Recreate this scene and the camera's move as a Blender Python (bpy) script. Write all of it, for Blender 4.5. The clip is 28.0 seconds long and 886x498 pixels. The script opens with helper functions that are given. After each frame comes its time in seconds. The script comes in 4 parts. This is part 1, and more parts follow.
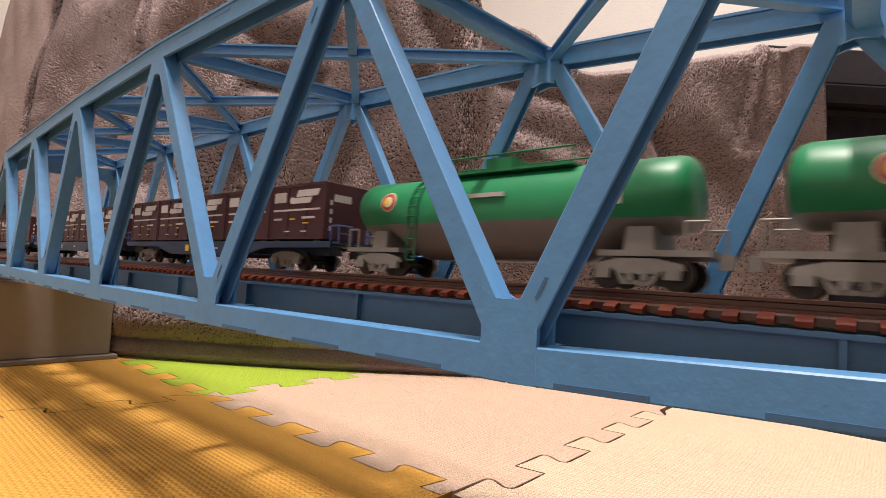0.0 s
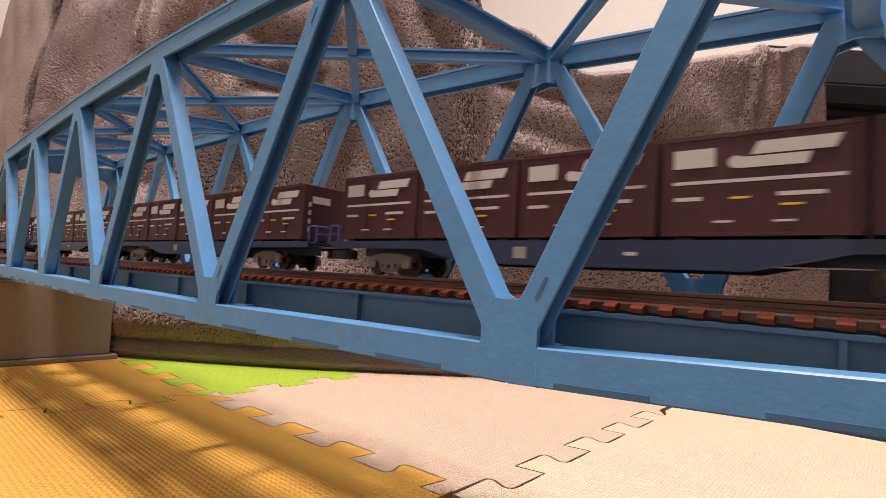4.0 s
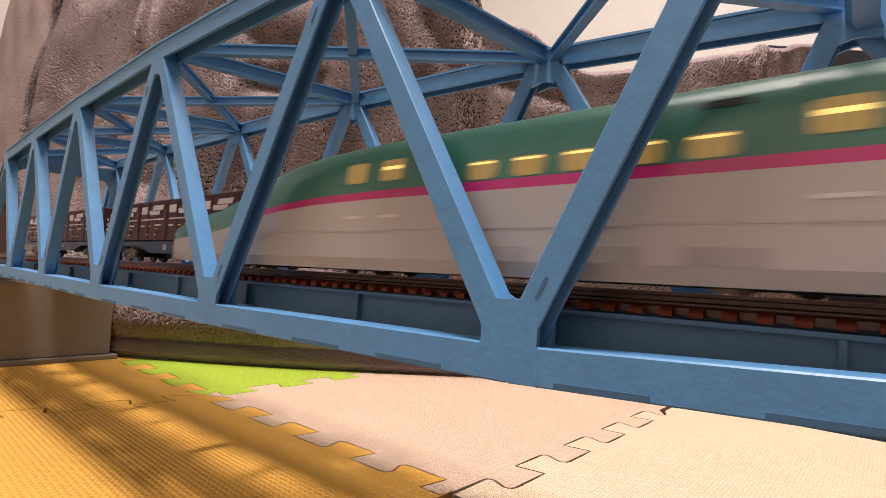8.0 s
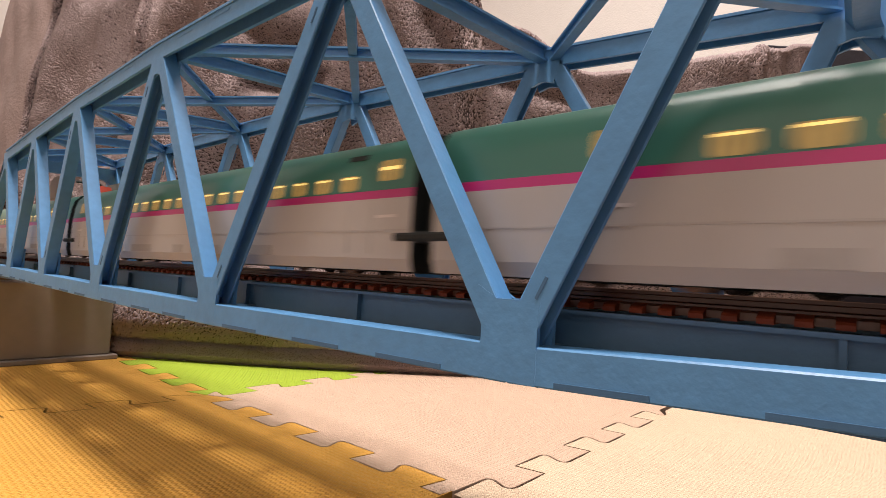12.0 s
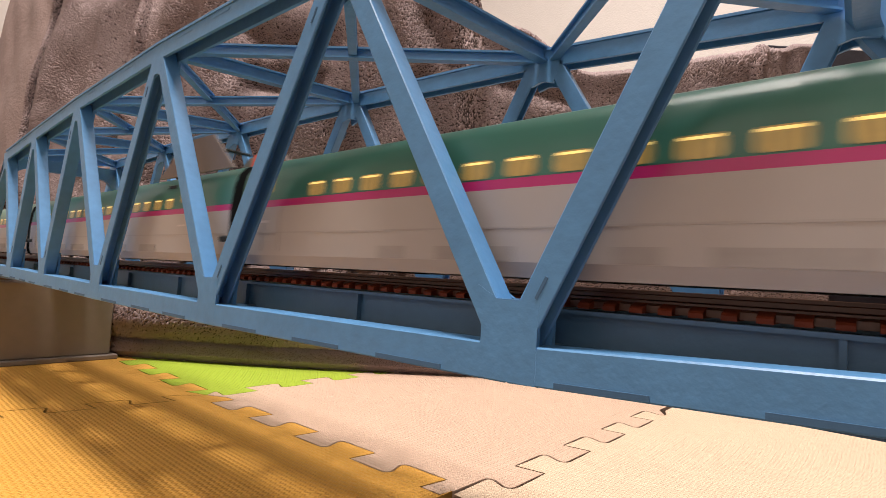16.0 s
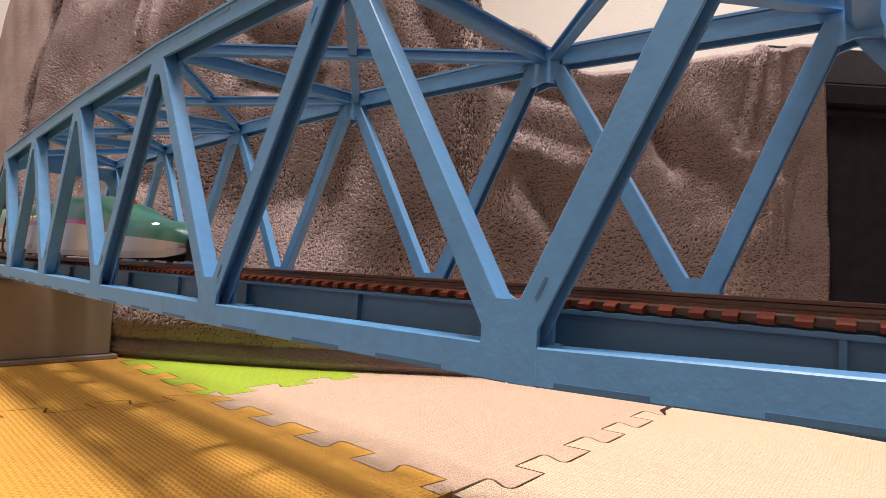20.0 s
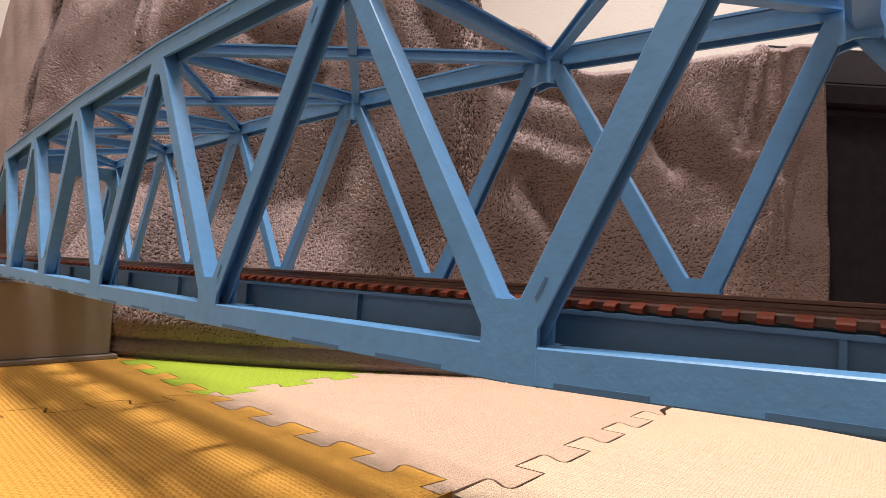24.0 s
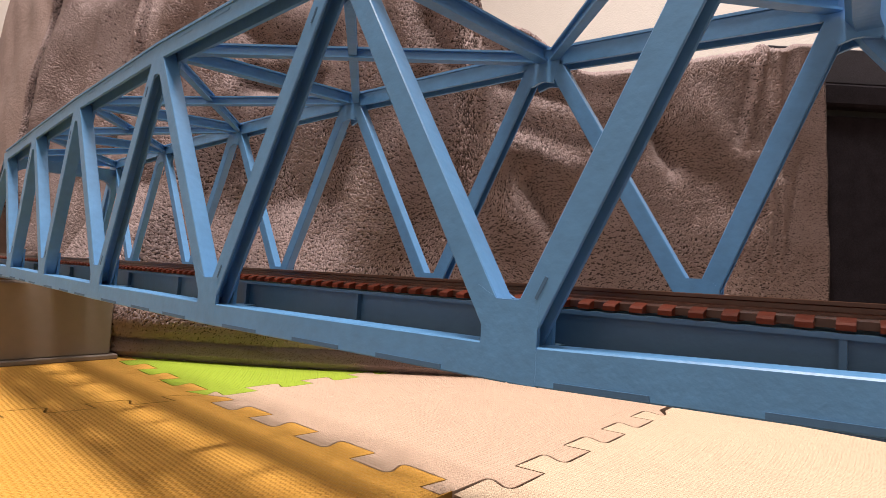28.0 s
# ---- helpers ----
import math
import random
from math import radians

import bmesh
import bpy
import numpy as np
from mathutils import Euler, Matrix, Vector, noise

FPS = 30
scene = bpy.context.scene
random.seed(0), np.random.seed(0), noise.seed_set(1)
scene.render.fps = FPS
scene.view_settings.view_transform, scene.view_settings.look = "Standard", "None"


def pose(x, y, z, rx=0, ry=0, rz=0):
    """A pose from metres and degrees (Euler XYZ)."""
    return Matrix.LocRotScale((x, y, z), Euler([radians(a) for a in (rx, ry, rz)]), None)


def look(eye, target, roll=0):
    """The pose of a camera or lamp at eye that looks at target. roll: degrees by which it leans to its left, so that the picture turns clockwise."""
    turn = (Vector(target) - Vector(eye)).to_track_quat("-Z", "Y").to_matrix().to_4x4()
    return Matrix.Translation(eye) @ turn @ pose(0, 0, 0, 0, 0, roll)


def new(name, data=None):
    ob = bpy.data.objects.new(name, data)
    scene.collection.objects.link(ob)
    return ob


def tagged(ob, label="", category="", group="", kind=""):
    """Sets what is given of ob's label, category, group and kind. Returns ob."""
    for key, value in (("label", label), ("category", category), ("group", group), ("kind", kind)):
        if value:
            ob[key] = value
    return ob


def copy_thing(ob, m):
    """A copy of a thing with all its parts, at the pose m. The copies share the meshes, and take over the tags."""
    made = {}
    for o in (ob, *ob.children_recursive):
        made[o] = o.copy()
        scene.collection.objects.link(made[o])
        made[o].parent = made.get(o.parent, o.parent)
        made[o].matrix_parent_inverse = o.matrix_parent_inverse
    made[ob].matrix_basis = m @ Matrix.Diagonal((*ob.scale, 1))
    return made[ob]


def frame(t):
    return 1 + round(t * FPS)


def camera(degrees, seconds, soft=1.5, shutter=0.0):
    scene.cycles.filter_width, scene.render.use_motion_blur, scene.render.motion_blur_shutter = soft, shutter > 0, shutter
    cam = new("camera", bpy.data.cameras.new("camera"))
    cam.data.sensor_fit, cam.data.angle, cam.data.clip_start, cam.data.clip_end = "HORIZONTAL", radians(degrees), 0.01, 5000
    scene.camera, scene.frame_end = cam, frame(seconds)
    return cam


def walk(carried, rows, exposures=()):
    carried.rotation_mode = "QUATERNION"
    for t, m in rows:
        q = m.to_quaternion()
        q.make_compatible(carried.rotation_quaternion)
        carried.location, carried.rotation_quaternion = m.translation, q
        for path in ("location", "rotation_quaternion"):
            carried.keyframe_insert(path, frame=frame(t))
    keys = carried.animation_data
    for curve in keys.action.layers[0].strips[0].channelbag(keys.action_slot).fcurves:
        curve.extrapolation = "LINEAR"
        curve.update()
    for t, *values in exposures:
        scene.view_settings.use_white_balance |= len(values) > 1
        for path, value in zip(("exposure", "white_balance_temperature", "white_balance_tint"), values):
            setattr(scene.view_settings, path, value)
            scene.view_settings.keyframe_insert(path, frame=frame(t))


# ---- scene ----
from mathutils.geometry import tessellate_polygon

# Everything is laid out in bridge units: one unit is 0.88 mm, z = 0 is the top of the bottom chord.
S = 0.00088
MAT_DROP = 61.5          # the foam mats lie this far below z = 0
EYE = (37.2, -58.7, 7.6)
YAW, PITCH, ROLL = 39.416, 3.326, 3.326
LIFT = MAT_DROP * S

# ---- camera ----
cam = camera(81.2, 28.0, soft=0.8, shutter=0.45)
eye = Vector((EYE[0] * S, EYE[1] * S, EYE[2] * S + LIFT))
aim = Vector((-math.sin(radians(YAW)) * math.cos(radians(PITCH)), math.cos(radians(YAW)) * math.cos(radians(PITCH)), math.sin(radians(PITCH))))
walk(cam, [(0.0, look(eye, eye + aim, ROLL)), (28.0, look(eye, eye + aim, ROLL))], [(0.0, -0.05), (28.0, -0.05)])

# ---- light ----
world = bpy.data.worlds.new("room_air")
scene.world = world
world.use_nodes = True
world.node_tree.nodes["Background"].inputs[0].default_value = (1.0, 0.9, 0.8, 1)
world.node_tree.nodes["Background"].inputs[1].default_value = 0.3
# a long lamp across the bridge, and an added fill disk for light off the ceiling
for lamp_name, shape, size, size_y, watts, tint, place in (("ceiling_lamp_light", "RECTANGLE", 0.07, 0.42, 68.0, (1.0, 0.865, 0.79), (-0.05, -0.31, 2.25)),
                                                           ("ceiling_bounce_fill", "DISK", 1.5, 1.5, 46.0, (1.0, 0.91, 0.87), (0.1, 0.25, 2.33))):
    lamp_data = bpy.data.lights.new(lamp_name, "AREA")
    lamp_data.shape, lamp_data.size, lamp_data.size_y, lamp_data.energy, lamp_data.color = shape, size, size_y, watts, tint
    lamp = new(lamp_name, lamp_data)
    lamp.matrix_world = pose(*place)


# ---- materials ----
def material(name, color, rough=0.5, metal=0.0, vary=0.12, scale=300.0, bump=0.1, bump_scale=900.0, bump_depth=0.0003, emit=0.0, random_tint=0.0):
    m = bpy.data.materials.new(name)
    m.use_nodes = True
    nt = m.node_tree
    b = nt.nodes["Principled BSDF"]
    b.inputs["Roughness"].default_value, b.inputs["Metallic"].default_value = rough, metal
    tc = nt.nodes.new("ShaderNodeTexCoord")
    big = nt.nodes.new("ShaderNodeTexNoise")
    big.inputs["Scale"].default_value, big.inputs["Detail"].default_value = scale * 0.15, 4
    small = nt.nodes.new("ShaderNodeTexNoise")
    small.inputs["Scale"].default_value, small.inputs["Detail"].default_value = scale, 5
    for n in (big, small):
        nt.links.new(tc.outputs["Object"], n.inputs["Vector"])
    add = nt.nodes.new("ShaderNodeMath")
    add.operation = "ADD"
    nt.links.new(big.outputs["Fac"], add.inputs[0])
    nt.links.new(small.outputs["Fac"], add.inputs[1])
    ramp = nt.nodes.new("ShaderNodeMapRange")
    ramp.inputs["From Min"].default_value, ramp.inputs["From Max"].default_value = 0.6, 1.4
    ramp.inputs["To Min"].default_value, ramp.inputs["To Max"].default_value = 1 - vary, 1 + vary
    nt.links.new(add.outputs[0], ramp.inputs["Value"])
    last = ramp.outputs["Result"]
    if random_tint:
        info = nt.nodes.new("ShaderNodeObjectInfo")
        rr = nt.nodes.new("ShaderNodeMapRange")
        rr.inputs["To Min"].default_value, rr.inputs["To Max"].default_value = 1 - random_tint, 1 + random_tint
        nt.links.new(info.outputs["Random"], rr.inputs["Value"])
        mul = nt.nodes.new("ShaderNodeMath")
        mul.operation = "MULTIPLY"
        nt.links.new(last, mul.inputs[0])
        nt.links.new(rr.outputs["Result"], mul.inputs[1])
        last = mul.outputs[0]
    mix = nt.nodes.new("ShaderNodeVectorMath")
    mix.operation = "SCALE"
    mix.inputs[0].default_value = color
    nt.links.new(last, mix.inputs["Scale"])
    nt.links.new(mix.outputs[0], b.inputs["Base Color"])
    if bump:
        bt = nt.nodes.new("ShaderNodeTexNoise")
        bt.inputs["Scale"].default_value, bt.inputs["Detail"].default_value = bump_scale, 3
        nt.links.new(tc.outputs["Object"], bt.inputs["Vector"])
        bn = nt.nodes.new("ShaderNodeBump")
        bn.inputs["Strength"].default_value, bn.inputs["Distance"].default_value = bump, bump_depth
        nt.links.new(bt.outputs["Fac"], bn.inputs["Height"])
        nt.links.new(bn.outputs["Normal"], b.inputs["Normal"])
    if emit:
        b.inputs["Emission Color"].default_value = (*color, 1)
        b.inputs["Emission Strength"].default_value = emit
    return m


def foam_material(name, color):
    """Foam mat with the pressed weave of small slanting pips."""
    m = material(name, color, 0.62, vary=0.05, scale=220.0, bump=0.0)
    nt = m.node_tree
    b = nt.nodes["Principled BSDF"]
    tc = nt.nodes["Texture Coordinate"]
    mp = nt.nodes.new("ShaderNodeMapping")
    mp.inputs["Rotation"].default_value = (0, 0, radians(1.575))
    nt.links.new(tc.outputs["Object"], mp.inputs["Vector"])
    axes = nt.nodes.new("ShaderNodeSeparateXYZ")
    nt.links.new(mp.outputs["Vector"], axes.inputs[0])
    # rows of slanting pips: the slant turns about from one column to the next
    def calc(kind, one, two=None):
        n = nt.nodes.new("ShaderNodeMath")
        n.operation = kind
        for k, v in enumerate((one, two)):
            if isinstance(v, float):
                n.inputs[k].default_value = v
            elif v is not None:
                nt.links.new(v, n.inputs[k])
        return n.outputs[0]
    zig = calc("PINGPONG", axes.outputs["X"], 0.0012)
    slant = calc("ADD", axes.outputs["Y"], calc("MULTIPLY", zig, 0.75))
    ridge = calc("SINE", calc("MULTIPLY", slant, 2 * math.pi / 0.0017))
    groove = calc("ABSOLUTE", calc("SINE", calc("MULTIPLY", axes.outputs["X"], math.pi / 0.0012)))
    mul = nt.nodes.new("ShaderNodeMath")
    mul.operation = "MULTIPLY"
    nt.links.new(ridge, mul.inputs[0])
    nt.links.new(groove, mul.inputs[1])
    bn = nt.nodes.new("ShaderNodeBump")
    bn.inputs["Strength"].default_value, bn.inputs["Distance"].default_value = 1.0, 0.0003
    nt.links.new(mul.outputs[0], bn.inputs["Height"])
    nt.links.new(bn.outputs["Normal"], b.inputs["Normal"])
    return m


BLUE = material("bridge_blue", (0.09, 0.268, 0.535), 0.44, vary=0.12, scale=420.0, bump=0.2, bump_scale=900.0, bump_depth=0.0003)
# bridge blue with the shade below the tracks put into the colour
BLUE_SHADED = material("deck_blue_shaded", (0.045, 0.118, 0.215), 0.45, vary=0.12, scale=380.0, bump=0.12, bump_scale=1500.0)
SLEEPER = material("sleeper_brown", (0.115, 0.020, 0.007), 0.6, vary=0.15, scale=700.0, random_tint=0.12)
RAIL = material("rail_brown", (0.055, 0.018, 0.010), 0.35, vary=0.2, scale=900.0)
RAIL_HEAD = material("rail_head", (0.20, 0.12, 0.085), 0.32, 0.6, vary=0.2, scale=900.0)
FOAM = {"orange": foam_material("foam_orange", (0.72, 0.375, 0.06)), "pink": foam_material("foam_pink", (0.62, 0.445, 0.33)),
        "cream": foam_material("foam_cream", (0.68, 0.525, 0.375)), "green": foam_material("foam_green", (0.36, 0.50, 0.03))}
# mat sides coloured darker than the tops to paint the shade in the seams
FOAM_SEAM_SHADE = {k: material("foam_seam_shade_" + k, c, 0.8, vary=0.15, scale=300.0) for k, c in (("orange", (0.36, 0.19, 0.03)), ("pink", (0.52, 0.37, 0.28)), ("cream", (0.26, 0.18, 0.11)), ("green", (0.28, 0.38, 0.025)))}
# ground cloth darker than its loops: shade between them painted in
TERRY_SHADE = material("terry_gap_shade", (0.075, 0.058, 0.056), 0.95, vary=0.25, scale=260.0, bump=0.8, bump_scale=700.0, bump_depth=0.0015)
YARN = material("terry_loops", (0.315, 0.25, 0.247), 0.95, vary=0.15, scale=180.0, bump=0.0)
SHEARED = material("terry_sheared", (0.27, 0.205, 0.19), 0.95, vary=0.12, scale=120.0, bump=0.7, bump_scale=230.0, bump_depth=0.0016)
HEM = material("terry_hem", (0.22, 0.16, 0.14), 0.95, vary=0.15, scale=900.0, bump=0.6, bump_scale=1400.0, bump_depth=0.0006)
BOX_CLOTH = material("box_cloth", (0.012, 0.010, 0.0135), 0.9, vary=0.45, scale=700.0, bump=0.5, bump_scale=1500.0)
BOX_TOP = material("box_top_cloth", (0.022, 0.021, 0.030), 0.9, vary=0.35, scale=700.0, bump=0.5, bump_scale=1500.0)
PIER_GREY = material("pier_grey", (0.215, 0.183, 0.158), 0.55, vary=0.08, scale=200.0, bump=0.1)
WALLPAPER = material("wallpaper_cream", (0.70, 0.665, 0.63), 0.85, vary=0.03, scale=60.0, bump=0.4, bump_scale=160.0, bump_depth=0.004)
CEILING = material("ceiling_white", (0.70, 0.69, 0.67), 0.9, vary=0.03, scale=30.0, bump=0.1, bump_scale=120.0)
FLOOR_WOOD = material("floor_wood", (0.17, 0.10, 0.06), 0.45, vary=0.2, scale=40.0)
E5_GREEN = material("train_green", (0.036, 0.15, 0.115), 0.3, vary=0.03, scale=150.0, bump=0.0)
E5_WHITE = material("train_white", (0.42, 0.40, 0.385), 0.28, vary=0.03, scale=150.0, bump=0.0)
E5_PINK = material("train_pink", (0.42, 0.018, 0.15), 0.3, vary=0.03, scale=150.0, bump=0.0)
E5_DARK = material("train_dark", (0.012, 0.016, 0.016), 0.7, vary=0.1)
E5_GLOW = material("lit_window", (0.25, 0.165, 0.05), 0.3, vary=0.35, scale=1400.0, bump=0.0, emit=0.4)
for nd in [n for n in E5_GLOW.node_tree.nodes if n.type == "BSDF_PRINCIPLED"]:
    # seats and blinds break the light behind the glass into upright bars
    tree = E5_GLOW.node_tree
    co = tree.nodes.new("ShaderNodeTexCoord")
    bars = tree.nodes.new("ShaderNodeTexWave")
    bars.inputs["Scale"].default_value, bars.inputs["Distortion"].default_value, bars.inputs["Detail"].default_value = 260.0, 3.0, 2.0
    tree.links.new(co.outputs["Object"], bars.inputs["Vector"])
    rng = tree.nodes.new("ShaderNodeMapRange")
    rng.inputs["To Min"].default_value, rng.inputs["To Max"].default_value = 0.03, 0.27
    tree.links.new(bars.outputs["Fac"], rng.inputs["Value"])
    tree.links.new(rng.outputs["Result"], nd.inputs["Emission Strength"])
    nd.inputs["Emission Color"].default_value = (1.0, 0.66, 0.18, 1)
E5_STRIP = material("lamp_strip", (1.0, 0.72, 0.22), 0.3, vary=0.3, scale=2500.0, bump=0.0, emit=0.9)
E5_LAMP = material("head_lamp", (1.0, 0.95, 0.75), 0.2, vary=0.0, bump=0.0, emit=2.5)
E5_UNDER = material("train_skirt", (0.38, 0.36, 0.345), 0.35, vary=0.06, scale=300.0, bump=0.0)
VENT = material("vent_grey", (0.33, 0.31, 0.295), 0.5, vary=0.1, scale=900.0)
PANTO = material("roof_shield_grey", (0.22, 0.19, 0.175), 0.4, vary=0.05, bump=0.0)
PANTO_RED = material("insulator_red", (0.55, 0.08, 0.05), 0.4, vary=0.05, bump=0.0)
MAROON = material("container_maroon", (0.055, 0.010, 0.014), 0.5, vary=0.12, scale=500.0, random_tint=0.06)
LABEL_WHITE = material("label_white", (0.60, 0.56, 0.54), 0.5, vary=0.05, scale=800.0)
LABEL_YELLOW = material("label_yellow", (0.75, 0.50, 0.03), 0.5, vary=0.05, scale=800.0)
WAGON_BLUE = material("wagon_blue_grey", (0.014, 0.032, 0.080), 0.45, vary=0.12, scale=500.0)
BOGIE = material("bogie_grey_brown", (0.135, 0.115, 0.10), 0.6, vary=0.2, scale=800.0)
TANK_GREEN = material("tank_green", (0.01, 0.21, 0.08), 0.42, vary=0.04, scale=200.0, bump=0.0)
WHEEL = material("wheel_dark", (0.045, 0.035, 0.03), 0.4, 0.5, vary=0.2, scale=900.0)
RAILING_BLUE = material("railing_blue", (0.045, 0.085, 0.24), 0.4, vary=0.1, bump=0.0)
SLEEPER.node_tree.nodes["Principled BSDF"].inputs["Specular IOR Level"].default_value = 0.2
LADDER_GREEN = material("ladder_green", (0.008, 0.15, 0.06), 0.4, vary=0.05, bump=0.0)
TANK_GREY = material("tank_grey", (0.18, 0.165, 0.155), 0.35, vary=0.05, scale=200.0, bump=0.0)
# darker bridge blue, painting the shade inside small recesses
SLOT_SHADE = material("slot_shade_blue", (0.05, 0.135, 0.26), 0.7, vary=0.1)
LIGHT_BOGIE = material("bogie_light_grey", (0.24, 0.225, 0.205), 0.5, vary=0.15, scale=800.0)
PALE = material("emblem_pale", (0.70, 0.62, 0.42), 0.4, vary=0.03, bump=0.0)
BOX_CLOTH.node_tree.nodes["Principled BSDF"].inputs["Specular IOR Level"].default_value = 0.12
RED = material("emblem_red", (0.42, 0.07, 0.04), 0.4, vary=0.03, bump=0.0)


# ---- mesh helpers ----
def link(name, bm, mat, parent=None, label="", smooth=False):
    me = bpy.data.meshes.new(name)
    bmesh.ops.recalc_face_normals(bm, faces=bm.faces)
    bm.to_mesh(me)
    bm.free()
    me.materials.append(mat)
    if smooth:
        for p in me.polygons:
            p.use_smooth = True
    ob = new(name, me)
    if parent is not None:
        ob.parent = parent
    if label:
        ob["label"] = label
    return ob


part = link


def empty(name, label, category, group="", kind="", at=(0, 0, 0)):
    e = new(name)
    e.empty_display_size = 0.01
    e.location = at
    return tagged(e, label, category, group, kind)


def U(x, y, z):
    """Bridge units to metres in the world."""
    return Vector((x * S, y * S, z * S + LIFT))


def L(x, y, z):
    """Units to metres inside a thing."""
    return Vector((x * S, y * S, z * S))


def prism(bm, profile, p0, p1, side, up):
    """Extrude a closed profile of (across, high) units from p0 to p1 (metres); side and up are unit vectors."""
    a = [bm.verts.new(p0 + side * (u * S) + up * (v * S)) for u, v in profile]
    b = [bm.verts.new(p1 + side * (u * S) + up * (v * S)) for u, v in profile]
    n = len(profile)
    for i in range(n):
        bm.faces.new((a[i], a[(i + 1) % n], b[(i + 1) % n], b[i]))
    bm.faces.new(a[::-1])
    bm.faces.new(b)
    return bm


def rect(w, h):
    return [(-w / 2, -h / 2), (w / 2, -h / 2), (w / 2, h / 2), (-w / 2, h / 2)]


def channel(depth, high, t):
    """U section, open below: depth along the bridge's width, high across the member."""
    d, h = depth / 2, high / 2
    return [(-d, -h), (-d + t, -h), (-d + t, h - t), (d - t, h - t), (d - t, -h), (d, -h), (d, h), (-d, h)]


def i_section(w, h, t):
    a, b, c = w / 2, h / 2, t / 2
    return [(-a, -b), (a, -b), (a, -b + t), (c, -b + t), (c, b - t), (a, b - t), (a, b), (-a, b), (-a, b - t), (-c, b - t), (-c, -b + t), (-a, -b + t)]


def block(bm, x0, x1, y0, y1, z0, z1, f=L, taper=0.0):
    v = [bm.verts.new(f(x, y, z)) for x, y, z in ((x0, y0, z0), (x1, y0, z0), (x1, y1, z0), (x0, y1, z0), (x0 + taper, y0 + taper, z1), (x1 - taper, y0 + taper, z1), (x1 - taper, y1 - taper, z1), (x0 + taper, y1 - taper, z1))]
    for q in ((0, 1, 2, 3), (7, 6, 5, 4), (0, 4, 5, 1), (1, 5, 6, 2), (2, 6, 7, 3), (3, 7, 4, 0)):
        bm.faces.new([v[i] for i in q])
    return bm


def soft(bm, width):
    """Round the edges a little."""
    bmesh.ops.bevel(bm, geom=list(bm.edges), offset=width * S, segments=1, affect="EDGES", profile=0.6)
    return bm


def cyl(bm, p0, p1, r, n=12, r1=None):
    r1 = r if r1 is None else r1
    d = (p1 - p0).normalized()
    side = d.orthogonal().normalized()
    up = d.cross(side)
    a, b = [], []
    for i in range(n):
        w = 2 * math.pi * i / n
        o = side * math.cos(w) + up * math.sin(w)
        a.append(bm.verts.new(p0 + o * (r * S)))
        b.append(bm.verts.new(p1 + o * (r1 * S)))
    for i in range(n):
        bm.faces.new((a[i], a[(i + 1) % n], b[(i + 1) % n], b[i]))
    bm.faces.new(a[::-1])
    bm.faces.new(b)
    return bm


def plate(bm, outline, y0, y1, f=L):
    """A flat plate in the x-z plane, from y0 to y1."""
    a = [bm.verts.new(f(x, y0, z)) for x, z in outline]
    b = [bm.verts.new(f(x, y1, z)) for x, z in outline]
    n = len(outline)
    for i in range(n):
        bm.faces.new((a[i], a[(i + 1) % n], b[(i + 1) % n], b[i]))
    bm.faces.new(a[::-1])
    bm.faces.new(b)
    return bm


# ---- room ----
def room():
    x0, x1, y0, y1, z1 = -2.4, 4.2, -1.7, 1.7, 2.4
    f0 = -0.0095
    walls = (("floor", (x0, x1, y0, y1, f0 - 0.05, f0), FLOOR_WOOD, "brown wooden floor under the foam mats"),
             ("ceiling", (x0, x1, y0, y1, z1, z1 + 0.05), CEILING, "plain white ceiling"),
             ("wall_north", (x0, x1, y1, y1 + 0.1, f0, z1), WALLPAPER, "cream wall with fine textured paper"),
             ("wall_south", (x0, x1, y0 - 0.1, y0, f0, z1), WALLPAPER, "cream wall with fine textured paper"),
             ("wall_west", (x0 - 0.1, x0, y0, y1, f0, z1), WALLPAPER, "cream wall with fine textured paper"),
             ("wall_east", (x1, x1 + 0.1, y0, y1, f0, z1), WALLPAPER, "cream wall with fine textured paper"))
    for name, b, mat, label in walls:
        bm = bmesh.new()
        block(bm, *b, f=lambda x, y, z: Vector((x, y, z)))
        tagged(link(name, bm, mat), label, name.split("_")[0], kind="structure")


# ---- foam mats ----
SIDE, TOOTH = 179.0, 5.7
SEAM_X, SEAM_Y = -60.6, 83.4
MAT_TURN = Matrix.Rotation(radians(-1.575), 3, "Z")
# the mats are pushed together by hand: how far each meeting point of four mats is off the square grid
CORNERS = {(0, 0): (0.0, -2.4), (-1, 0): (4.5, -7.0), (-1, 1): (5.0, 0.0), (-1, -1): (-22.0, 0.0), (-2, 0): (0.0, -3.7)}
# seams by (direction, column, row): where in a tooth the seam begins, and the length of a tooth
SEAMS = {("up", 0, 0): (-0.05, 38.0), ("up", -1, 0): (-0.31, 36.0), ("along", -1, 0): (0.49, 36.5), ("along", -2, 0): (0.58, 36.5), ("up", -1, -1): (-0.30, 34.0)}


